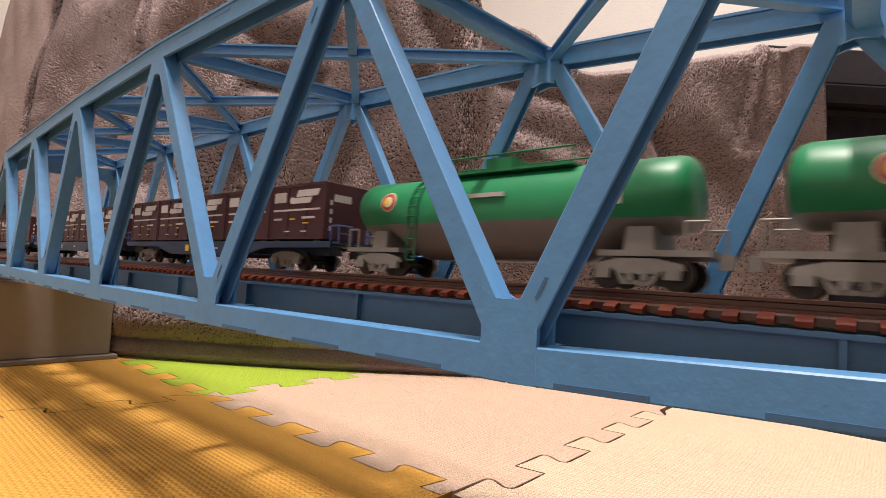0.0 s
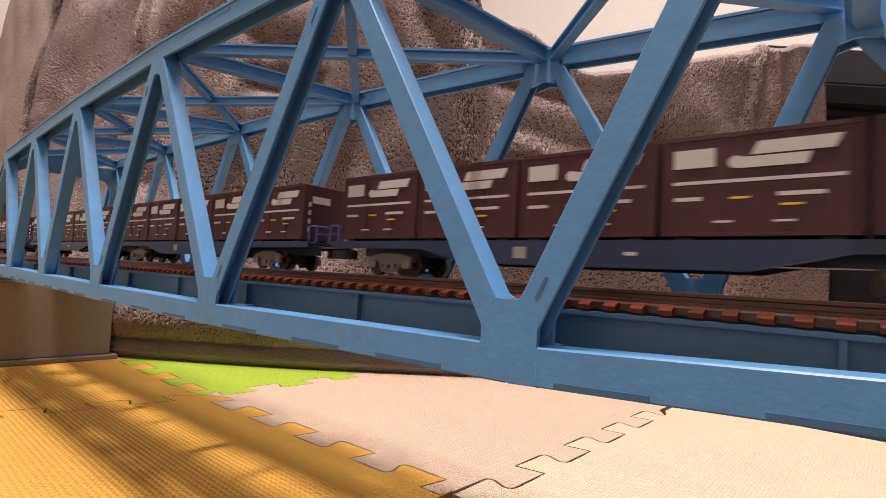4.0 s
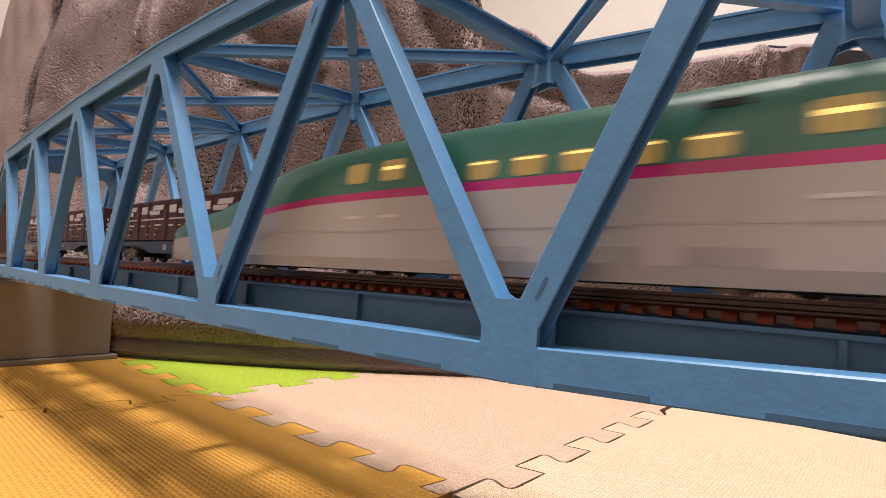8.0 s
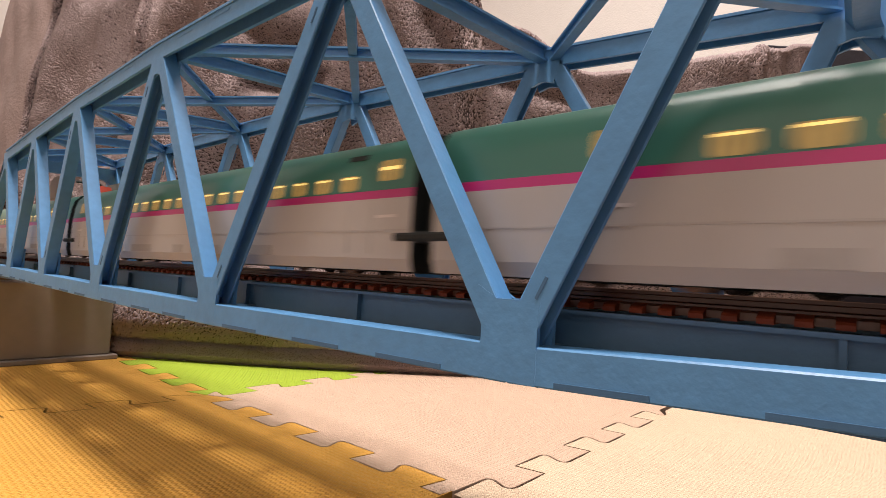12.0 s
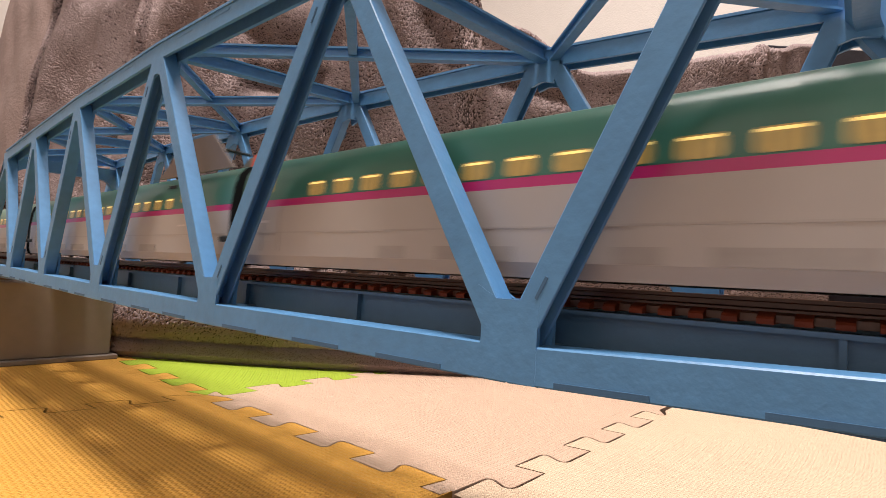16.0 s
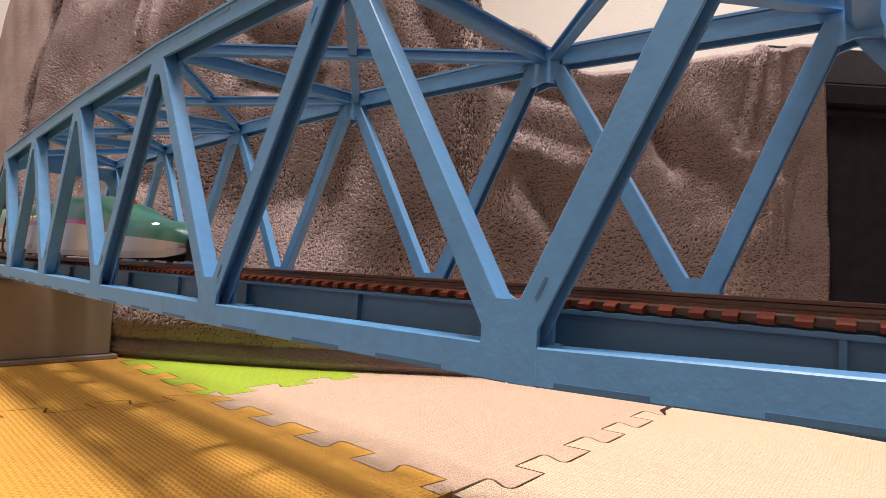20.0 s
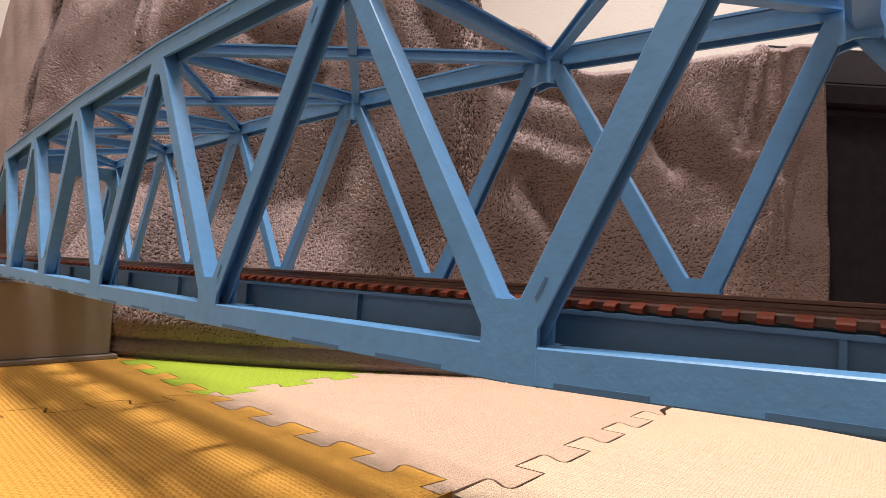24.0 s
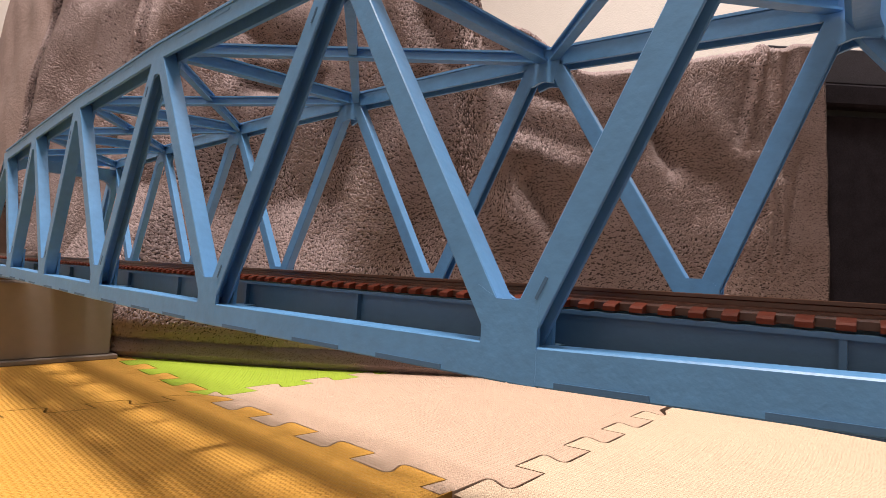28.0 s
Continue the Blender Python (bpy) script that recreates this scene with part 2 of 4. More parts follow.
def seam(way, i, j):
    """Points from one corner to the next along a seam, with the sideways swing of its dovetail teeth."""
    c0 = CORNERS.get((i, j), (0.0, 0.0))
    c1 = CORNERS.get((i, j + 1) if way == "up" else (i + 1, j), (0.0, 0.0))
    start, pitch = SEAMS.get((way, i, j), (0.0, 35.8))
    pts = []
    for k in range(-1, 7):
        for a, row in ((-0.03, -1.0), (0.20, -1.0), (0.44, -1.0), (0.485, -0.93), (0.51, -0.74), (0.515, -0.5), (0.455, 0.5), (0.46, 0.74), (0.485, 0.93), (0.53, 1.0), (0.80, 1.0), (1.02, 1.0)):
            p = (start + k + a) * pitch
            if 0.035 * SIDE < p < 0.965 * SIDE:
                pts.append((p, row * TOOTH))
    out = []
    for p, row in pts:
        t = p / SIDE
        dx, dy = c0[0] * (1 - t) + c1[0] * t, c0[1] * (1 - t) + c1[1] * t
        x, y = (row, p) if way == "up" else (p, row)
        out.append((SEAM_X + i * SIDE + x + dx, SEAM_Y + j * SIDE + y + dy))
    return out


def corner(i, j):
    dx, dy = CORNERS.get((i, j), (0.0, 0.0)) if (i, j) != (0, 0) else (-6.0, -2.0)
    return SEAM_X + i * SIDE + dx, SEAM_Y + j * SIDE + dy


def foam_mat(i, j, color):
    """The mat whose lower corner is at column i, row j."""
    x0, y0 = SEAM_X + i * SIDE, SEAM_Y + j * SIDE
    if (i, j) == (0, 0):        # outer edge of the row, with its straight border strip, and far end under the box
        out = [(x0 - 5.4, y0 - 0.4), (x0 - 4.6, y0 - 5.6), (x0 + SIDE * 0.5, y0 - 5.85)]
        out += [(x0 + SIDE, y0 - 5.85), (x0 + SIDE, y0 + SIDE + 140), (x0 + 2, y0 + SIDE + 140), (x0 + 2, y0 + SIDE + 1)]
    else:
        out = [corner(i, j)] + seam("along", i, j)
        if (i, j) == (-1, -1):  # plain end of the orange row
            out += [(x0 + SIDE - 6.1, y0), (x0 + SIDE - 6.1, y0 + SIDE - 2.0)]
        else:
            out += [corner(i + 1, j)] + seam("up", i + 1, j) + [corner(i + 1, j + 1)]
        if j == 0:              # runs on under the towel
            out += [(x, y + 60) for x, y in (corner(i + 1, 1), corner(i, 1))] + [corner(i, 1)]
        else:
            out += seam("along", i, j + 1)[::-1] + [corner(i, j + 1)]
    out += seam("up", i, j)[::-1]
    n = len(out)
    inset = []
    for k in range(n):
        p, q, r = Vector(out[k - 1]), Vector(out[k]), Vector(out[(k + 1) % n])
        t = (r - p).normalized()
        inset.append(q + Vector((-t.y, t.x)) * {"cream": 0.75, "orange": 0.5}.get(color, 0.36))

    def put(p, z):
        v = MAT_TURN @ Vector((p.x - SEAM_X, p.y - SEAM_Y, 0))
        return U(v.x + SEAM_X, v.y + SEAM_Y, z)
    bm = bmesh.new()
    rings = []
    for z, grow in ((-MAT_DROP - 10.5, 0), (-MAT_DROP - 0.2, 0), (-MAT_DROP, 0.06)):
        ring = []
        for k in range(n):
            p, r = inset[k - 1], inset[(k + 1) % n]
            t = (r - p).normalized()
            ring.append(bm.verts.new(put(inset[k] + Vector((-t.y, t.x)) * grow, z)))
        rings.append(ring)
    for a, b in zip(rings, rings[1:]):
        for k in range(n):
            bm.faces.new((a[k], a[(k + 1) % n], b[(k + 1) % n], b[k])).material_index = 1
    for ring in (rings[0], rings[-1]):
        for tri in tessellate_polygon([[v.co for v in ring]]):
            bm.faces.new([ring[i] for i in tri])
    ob = link("foam_mat", bm, FOAM[color])
    ob.data.materials.append(FOAM_SEAM_SHADE[color])
    return tagged(ob, color + " interlocking foam floor mat with dovetail edges", "foam mat", "foam mats on the floor")


# ---- bridge ----
NEAR_B = {5: -345, 4: -273, 3: -218.5, 2: -156, 1: -81, 0: 0.8, -1: 70}
NEAR_T = {4.5: -302, 3.5: -251, 2.5: -193.2, 1.5: -122, 0.5: -41, -0.5: 36}
FAR_B = {5: -380, 4: -309, 3: -232, 2: -150.5, 1: -68, 0: 8.8, -1: 74}
FAR_T = {4.5: -351, 3.5: -275.5, 2.5: -194.5, 1.5: -112, 0.5: -31.6, -0.5: 35.6}
NEAR_TZ = {4.5: 57.5, 3.5: 61.6, 2.5: 65.6, 1.5: 68.6, 0.5: 68.5, -0.5: 68.5}
FAR_TZ = {4.5: 70.5, 3.5: 71.6, 2.5: 72.2, 1.5: 71.6, 0.5: 69.4, -0.5: 64.6}
BOT_Z = {5: -0.1, 4: -0.8, 3: -1.9, 2: -2.9, 1: -3.5, 0: -3.0, -1: 0.2}
FAR_BOT_Z = {5: -1.6, 4: -2.0, 3: -2.3, 2: -2.3, 1: -1.9, 0: -0.8, -1: 0.2}
WIDE = 68.4
DEEP = 5.0


def member(name, a, b, w, root, depth=DEEP, hollow=True):
    bm = bmesh.new()
    d = (b - a).normalized()
    side = Vector((0, 1, 0))
    up = d.cross(side)
    if up.z < 0:
        up = -up
    prism(bm, channel(depth, w, 0.55) if hollow else rect(depth, w), a, b, side, up)
    soft(bm, 0.16)
    return part(name, bm, BLUE, root)


def truss(root, y, bx, tx, tz, outer):
    """One side of the bridge; outer is -1 or 1, the way its face looks."""
    yc = y - outer * DEEP / 2
    bz = BOT_Z if outer < 0 else FAR_BOT_Z
    splay_foot, splay_head = (1.1, 0.88) if outer < 0 else (-0.4, 2.6)
    ns = sorted(bx, reverse=True)
    for a, b in zip(ns, ns[1:]):
        bm = bmesh.new()
        pa, pb = U(bx[a], yc, bz[a]), U(bx[b], yc, bz[b])
        prism(bm, [(-2.5, -2.5), (2.5, -2.5), (2.5, 2.5), (-2.5, 2.5)], pa, pb, Vector((0, 1, 0)), Vector((0, 0, 1)))
        soft(bm, 0.22)
        chord = part("bottom_chord", bm, BLUE, root)
        run = pb - pa
        # thin dark bars paint the shade of flush recesses along the lower edge
        for u in (0.10, 0.42, 0.70):
            bm = bmesh.new()
            p0, p1 = pa + run * u, pa + run * (u + 0.165)
            off = Vector((0, outer * 2.36 * S, -1.95 * S))
            prism(bm, rect(0.5, 0.7), p0 + off, p1 + off, Vector((0, 1, 0)), Vector((0, 0, 1)))
            part("tab", bm, SLOT_SHADE if outer < 0 else BLUE_SHADED, chord)
    ts = sorted(tx, reverse=True)
    for a, b in zip(ts, ts[1:]):
        bm = bmesh.new()
        prism(bm, [(-2.5, -2.5), (-1.7, -2.5), (-1.7, 1.6), (1.7, 1.6), (1.7, -2.5), (2.5, -2.5), (2.5, 1.9), (2.9, 1.9), (2.9, 2.6), (-2.9, 2.6), (-2.9, 1.9), (-2.5, 1.9)],
              U(tx[a], yc, tz[a]), U(tx[b], yc, tz[b]), Vector((0, 1, 0)), Vector((0, 0, 1)))
        chord = part("top_chord", bm, BLUE, root)
        pa, pb = U(tx[a], yc, tz[a]), U(tx[b], yc, tz[b])
        for u in (0.16, 0.40, 0.64):
            bm = bmesh.new()
            off = Vector((0, outer * 2.4 * S, 0.9 * S))
            prism(bm, rect(0.4, 0.5), pa + (pb - pa) * u + off, pa + (pb - pa) * (u + 0.1) + off, Vector((0, 1, 0)), Vector((0, 0, 1)))
            part("tab", bm, BLUE, chord)
    for t in ts:
        top = U(tx[t], yc, tz[t] - 1.0)
        for n, w, main in ((t - 0.5, 4.0, False), (t + 0.5, 4.2, True)):
            b = int(round(n))
            if b in bx:
                foot = U(bx[b], yc, bz[b] + 3)
                sx = 1 if bx[b] < tx[t] else -1
                name = "end_post" if b in (5, -1) else "diagonal"
                lo, hi = foot + Vector((sx * splay_foot * S, 0, 0)), top - Vector((sx * splay_head * S, 0, 0))
                slim = Vector((0, -0.9 * S if outer > 0 else -0.5 * S, 0))
                bar = member(name, lo + slim, hi + slim, w if b not in (5, -1) else 5.0, root, 3.2 if outer > 0 else 4.0, tx[t] > (-60 if outer > 0 else -150))
                if main:
                    d = (hi - lo).normalized()
                    # a dark bar near each end paints a slot's shade
                    for e, way in ((lo, 8.0), (hi, -11.0)):
                        bm = bmesh.new()
                        c = e + d * (way * S) + Vector((0, outer * 2.36 * S, 0))
                        prism(bm, rect(0.5, 0.45), c - d * (1.6 * S), c + d * (1.6 * S), Vector((0, 1, 0)), d.cross(Vector((0, 1, 0))))
                        part("slot", bm, SLOT_SHADE, bar)
    for b in ns:
        x, z, w = bx[b], bz[b] + 2.5, 4.3
        sides = {}
        for t, sx, wide in ((b - 0.5, 1, 4.2), (b + 0.5, -1, 4.0)):
            if t in tx:
                # direction and half width of the member that leaves this node to the east or west
                run = Vector((tx[t] - sx * splay_head - x - sx * splay_foot, tz[t] - 1.0 - bz[b] - 3)).normalized()
                sides[1 if sx > 0 else -1] = (x + sx * splay_foot, bz[b] + 3, run, wide / 2)
        out = [(x - w, z - 4.75), (x + w, z - 4.75)]
        for way in (1, -1):
            if way in sides:
                px0, pz0, run, half = sides[way]
                mid = (px0 + run.x * 8.6, pz0 + run.y * 8.6)
                edge = (x + way * w, max(z + 1.0, pz0 + ((x + way * w) - (px0 + way * abs(run.y) * half)) / run.x * run.y))
                sides[way] = (px0 - way * abs(run.y) * half, pz0 + abs(run.x) * half, run, edge, mid)
        if 1 in sides and -1 in sides:
            (xa, za, ra, ea, ma), (xb, zb, rb, eb, mb) = sides[1], sides[-1]
            k = ((xb - xa) * rb.y - (zb - za) * rb.x) / (ra.x * rb.y - ra.y * rb.x)
            k2 = (za + ra.y * k - zb) / rb.y
            lift = 3.2
            out += [ea, ma, (xa + ra.x * (k + lift / ra.y), za + ra.y * k + lift), (xb + rb.x * (k2 + lift / rb.y), za + ra.y * k + lift), mb, eb]
        else:
            out += [(x + w, z + 5.5), (x + 3.0, z + 7.5), (x - 3.0, z + 7.5), (x - w, z + 5.5)]
        for face in (0, 1):
            y0 = y - outer * (face * (DEEP - 0.8)) + outer * 0.03 * (1 - 2 * face)
            bm = bmesh.new()
            plate(bm, out, min(y0, y0 - outer * 0.8), max(y0, y0 - outer * 0.8), f=U)
            part("gusset", bm, BLUE, root)
    for t in ts:
        for face in (0, 1):
            y0 = y - outer * (face * (DEEP - 0.8)) + outer * 0.03 * (1 - 2 * face)
            bm = bmesh.new()
            z = tz[t] - 2.5
            x = tx[t]
            k = 1.0 if outer < 0 else 1.15
            plate(bm, [(x - 4.4 * k, z + 0.5), (x - 4.4 * k + 1.7, z - 5.0), (x - 0.6 * k, z - 4.2), (x + 0.6 * k, z - 4.2), (x + 4.4 * k - 1.7, z - 5.0), (x + 4.4 * k, z + 0.5), (x + 4.0 * k, z + 4.0), (x - 4.0 * k, z + 4.0)],
                  min(y0, y0 - outer * 0.8), max(y0, y0 - outer * 0.8), f=U)
            part("gusset", bm, BLUE, root)


def strut(root, name, a, b, w=3.0, h=4.2):
    bm = bmesh.new()
    d = (b - a).normalized()
    side = d.cross(Vector((0, 0, 1))).normalized()
    prism(bm, i_section(w, h, 0.55), a, b, side, side.cross(d))
    return part(name, bm, BLUE, root)


def portal(root, t, n, leg, rise, reach):
    """Portal frame in the slope of the end posts: straight legs, then corners that curve by rise and reach (shares of its height and width)."""
    a0, a1 = U(NEAR_T[t], 0, NEAR_TZ[t] + 1.5), U(FAR_T[t], WIDE, FAR_TZ[t] - 3.5)
    b0, b1 = U(NEAR_B[n], 0, BOT_Z[n] + 4), U(FAR_B[n], WIDE, FAR_BOT_Z[n] + 4)
    n_arc = 8
    inner = [(0.05, 0.0), (0.05, leg)]
    for k in range(n_arc + 1):
        w = math.pi / 2 * k / n_arc
        inner.append((0.05 + reach * (1 - math.cos(w)), leg + rise * math.sin(w)))
    inner += [(1 - u, v) for u, v in inner[::-1]]
    outer = [(0.0, 0.0), (0.0, leg)] + [(0.0, leg + (1 - leg) * k / n_arc) for k in range(n_arc)] + [(0.02, 1.0)]
    outer += [(1 - u, v) for u, v in outer[::-1]]

    def at(u, v):
        lo, hi = b0.lerp(b1, u), a0.lerp(a1, u)
        return lo.lerp(hi, v)
    bm = bmesh.new()
    shift = Vector((2.0 * S, 0, 0))
    rings = [[bm.verts.new(at(u, v) + o) for u, v in path] for path, o in ((outer, shift), (inner, shift), (inner, -shift), (outer, -shift))]
    m = len(inner)
    for r in range(4):
        a, b = rings[r], rings[(r + 1) % 4]
        for k in range(m - 1):
            bm.faces.new((a[k], a[k + 1], b[k + 1], b[k]))
    for k in (0, m - 1):
        bm.faces.new([rings[r][k] for r in range(4)])
    part("portal_frame", bm, BLUE, root, "arched portal frame with rounded corners")


TRACK_Y = {"near": 18.5, "far": 50.0}
SLEEPER_TOP, RAIL_TOP = 6.0, 7.6


def girders(root):
    for ty in TRACK_Y.values():
        for s in (-1, 1):
            y = ty + s * 7.6
            bm = bmesh.new()
            prism(bm, i_section(3.0, 10.2, 0.6), U(-372, y, -0.75), U(78, y, -0.75), Vector((0, 1, 0)), Vector((0, 0, 1)))
            web = part("stringer", bm, BLUE_SHADED, root)
            ns = sorted(NEAR_B)
            for a, b in zip(ns, ns[1:]):
                for u in (0.0, 0.5):
                    x = NEAR_B[a] * (1 - u) + NEAR_B[b] * u
                    bm = bmesh.new()
                    block(bm, x - 0.35, x + 0.35, y - 1.3, y + 1.3, -5.2, 3.7, f=U)
                    part("stiffener", bm, BLUE_SHADED, web)
    for n in NEAR_B:
        bm = bmesh.new()
        a, b = U(NEAR_B[n], DEEP, BOT_Z[n] - 0.6), U(FAR_B[n], WIDE - DEEP, FAR_BOT_Z[n] - 0.6)
        d = (b - a).normalized()
        prism(bm, i_section(4.6, 5.4, 0.6), a, b, d.cross(Vector((0, 0, 1))).normalized(), Vector((0, 0, 1)))
        part("floor_beam", bm, BLUE_SHADED, root)


def bridge():
    root = empty("truss_bridge", "light blue double-track model truss bridge standing over the mats", "bridge", at=U(0, 34, 0))
    parts_before = set(bpy.data.objects)
    truss(root, 0.0, NEAR_B, NEAR_T, NEAR_TZ, -1)
    truss(root, WIDE, FAR_B, FAR_T, FAR_TZ, 1)
    ts = sorted(NEAR_T, reverse=True)
    for k, t in enumerate(ts):
        a = U(NEAR_T[t], DEEP - 0.6, NEAR_TZ[t] + 1.6)
        b = U(FAR_T[t], WIDE - DEEP + 0.6, FAR_TZ[t] + 0.9)
        if t > -0.5:        # at the last node the portal takes its place
            strut(root, "cross_strut", a, b)
        if k + 1 < len(ts):
            n = ts[k + 1]
            strut(root, "lateral_brace", U(NEAR_T[t] + 3, DEEP - 0.4, NEAR_TZ[t] + 1.7), U(FAR_T[n] - 3, WIDE - DEEP + 0.4, FAR_TZ[n] + 0.7), 2.4, 3.2)
            strut(root, "lateral_brace", U(NEAR_T[n] - 3, DEEP - 0.4, NEAR_TZ[n] + 1.3), U(FAR_T[t] + 3, WIDE - DEEP + 0.4, FAR_TZ[t] + 0.3), 2.4, 3.2)
    portal(root, 4.5, 5, 0.70, 0.19, 0.13)
    portal(root, -0.5, -1, 0.90, 0.07, 0.07)
    girders(root)
    for ob in set(bpy.data.objects) - parts_before:
        if ob.parent == root:
            ob.matrix_parent_inverse = Matrix.Translation(-root.location)


def track(which):
    y = TRACK_Y[which]
    root = empty("railway_track", "brown plastic sleepers and brown rails of a model track", "railway track", "tracks over the bridge", at=U(0, y, 4))
    shift = Matrix.Translation(-root.location)
    for s, name in ((-5.1, "rail"), (5.1, "rail"), (-3.0, "guard_rail"), (3.0, "guard_rail")):
        bm = bmesh.new()
        top = RAIL_TOP - SLEEPER_TOP if name == "rail" else 1.3
        prism(bm, [(-0.75, 0), (0.75, 0), (0.75, 0.3), (0.22, 0.5), (0.22, top - 0.55), (0.5, top - 0.4), (0.5, top), (-0.5, top), (-0.5, top - 0.4), (-0.22, top - 0.55), (-0.22, 0.5), (-0.75, 0.3)],
              U(-2700, y + s, SLEEPER_TOP), U(3500, y + s, SLEEPER_TOP), Vector((0, 1, 0)), Vector((0, 0, 1)))
        part(name, bm, RAIL, root).matrix_parent_inverse = shift
        if name == "rail":
            bm = bmesh.new()
            prism(bm, rect(0.8, 0.08), U(-2700, y + s, RAIL_TOP + 0.045), U(3500, y + s, RAIL_TOP + 0.045), Vector((0, 1, 0)), Vector((0, 0, 1)))
            part("rail_head", bm, RAIL_HEAD, root).matrix_parent_inverse = shift
    bm = bmesh.new()
    prism(bm, [(-7.3, -1.2), (7.3, -1.2), (7.3, -0.3), (6.8, -0.05), (-6.8, -0.05), (-7.3, -0.3)], U(-402, y, SLEEPER_TOP), U(234, y, SLEEPER_TOP), Vector((0, 1, 0)), Vector((0, 0, 1)))
    part("track_base", bm, RAIL, root).matrix_parent_inverse = shift
    bm = bmesh.new()
    prism(bm, [(-8.8, -1.35), (8.8, -1.35), (8.8, -0.75), (8.5, -0.5), (7.4, -0.2), (6.6, 0.0), (-6.6, 0.0), (-7.4, -0.2), (-8.5, -0.5), (-8.8, -0.75)], L(-0.85, 0, 0), L(0.85, 0, 0), Vector((0, 1, 0)), Vector((0, 0, 1)))
    first = part("sleeper", bm, SLEEPER, root)
    pitch = 3.6
    for k in range(176):
        ob = first if k == 0 else new("sleeper", first.data)
        ob.parent = root
        ob.matrix_parent_inverse = shift
        ob.location = U(-400 + pitch * k, y, SLEEPER_TOP)
    rest = bmesh.new()
    for x0, x1 in ((-2700, -402), (-400 + pitch * 176, 3500)):
        x = x0
        while x < x1:
            block(rest, x - 1, x + 1, y - 8.8, y + 8.8, SLEEPER_TOP - 1.2, SLEEPER_TOP, f=U)
            x += 8.4
    tagged(part("sleeper_row", rest, SLEEPER, root), kind="stuff").matrix_parent_inverse = shift


def approach(x0, x1):
    bm = bmesh.new()
    block(bm, x0, x1, 4, 65, -6, 4.7, f=U)
    root = tagged(link("approach_viaduct", bm, PIER_GREY), "plain grey approach deck that carries the tracks", "viaduct")
    k = x0 + 120
    while k < x1 - 60:
        bm = bmesh.new()
        block(bm, k - 14, k + 14, 12, 57, -MAT_DROP - 10.5, -6.05, f=U)
        part("support", bm, PIER_GREY, root)
        k += 420


def pier(x0, y1, ground, bearings):
    """A pier whose shaft begins at x0 and ends at y1 across the bridge, standing at that height."""
    root = empty("bridge_pier", "grey-brown plastic bridge pier with a flared foot on the mat", "pier", "piers of the bridge", at=U(x0 + 22, 34, ground))
    shift = Matrix.Translation(-root.location)
    top = -9.5
    for name, b, bev in (("shaft", (x0, x0 + 28.5, -12, y1 - 4, ground + 3.2, top), 0.8), ("foot", (x0 - 4, x0 + 32.5, -16, y1, ground + 0.05, ground + 3.2), 0.5)):
        bm = bmesh.new()
        block(bm, *b, f=U)
        soft(bm, bev)
        part(name, bm, PIER_GREY, root).matrix_parent_inverse = shift
    for x, y, z in bearings:
        bm = bmesh.new()
        block(bm, x - 3, x + 3, y - 3, y + 3, top, z - 2.5, f=U)
        part("bearing", bm, BLUE_SHADED, root, "small bearing block under the bridge end").matrix_parent_inverse = shift
    return root


# ---- storage box and towel behind the bridge ----
RIGHT = (math.cos(radians(YAW)), math.sin(radians(YAW)))
AHEAD = (-math.sin(radians(YAW)), math.cos(radians(YAW)))


def behind(s, d, h):
    """A point s along the towel's front, d away from the lens and h above the mats, in steps of 1.5 units."""
    s, d = s * 1.5, d * 1.5
    return U(EYE[0] + s * RIGHT[0] + d * AHEAD[0], EYE[1] + s * RIGHT[1] + d * AHEAD[1], h * 1.5 - MAT_DROP)


def storage_box():
    root = empty("storage_box", "black fabric storage box with a lid, half covered by the towel", "storage box", at=behind(150, 300, -10))
    shift = Matrix.Translation(-root.location)
    for name, b, bev, mat in (("body", (112, 420, 283, 480, -7.0, 150), 1.5, BOX_CLOTH), ("lid", (172, 424, 278.5, 484, 154, 166.5), 2.0, BOX_CLOTH), ("lid_top", (174, 422, 280.5, 482, 166.8, 187), 1.2, BOX_TOP)):
        bm = bmesh.new()
        block(bm, *b, f=behind)
        soft(bm, bev)
        part(name, bm, mat, root).matrix_parent_inverse = shift
    bm = bmesh.new()
    block(bm, 174, 418, 286, 478, 149.5, 154.5, f=behind)
    part("lid_gap", bm, E5_DARK, root, "dark gap under the lid").matrix_parent_inverse = shift


def smooth(a, b, x):
    t = min(1.0, max(0.0, (x - a) / (b - a)))
    return t * t * (3 - 2 * t)


TOWEL_S = (-620.0, 197.0)
PILE_FROM = -428.0      # beyond this the towel shows its sheared, flat side
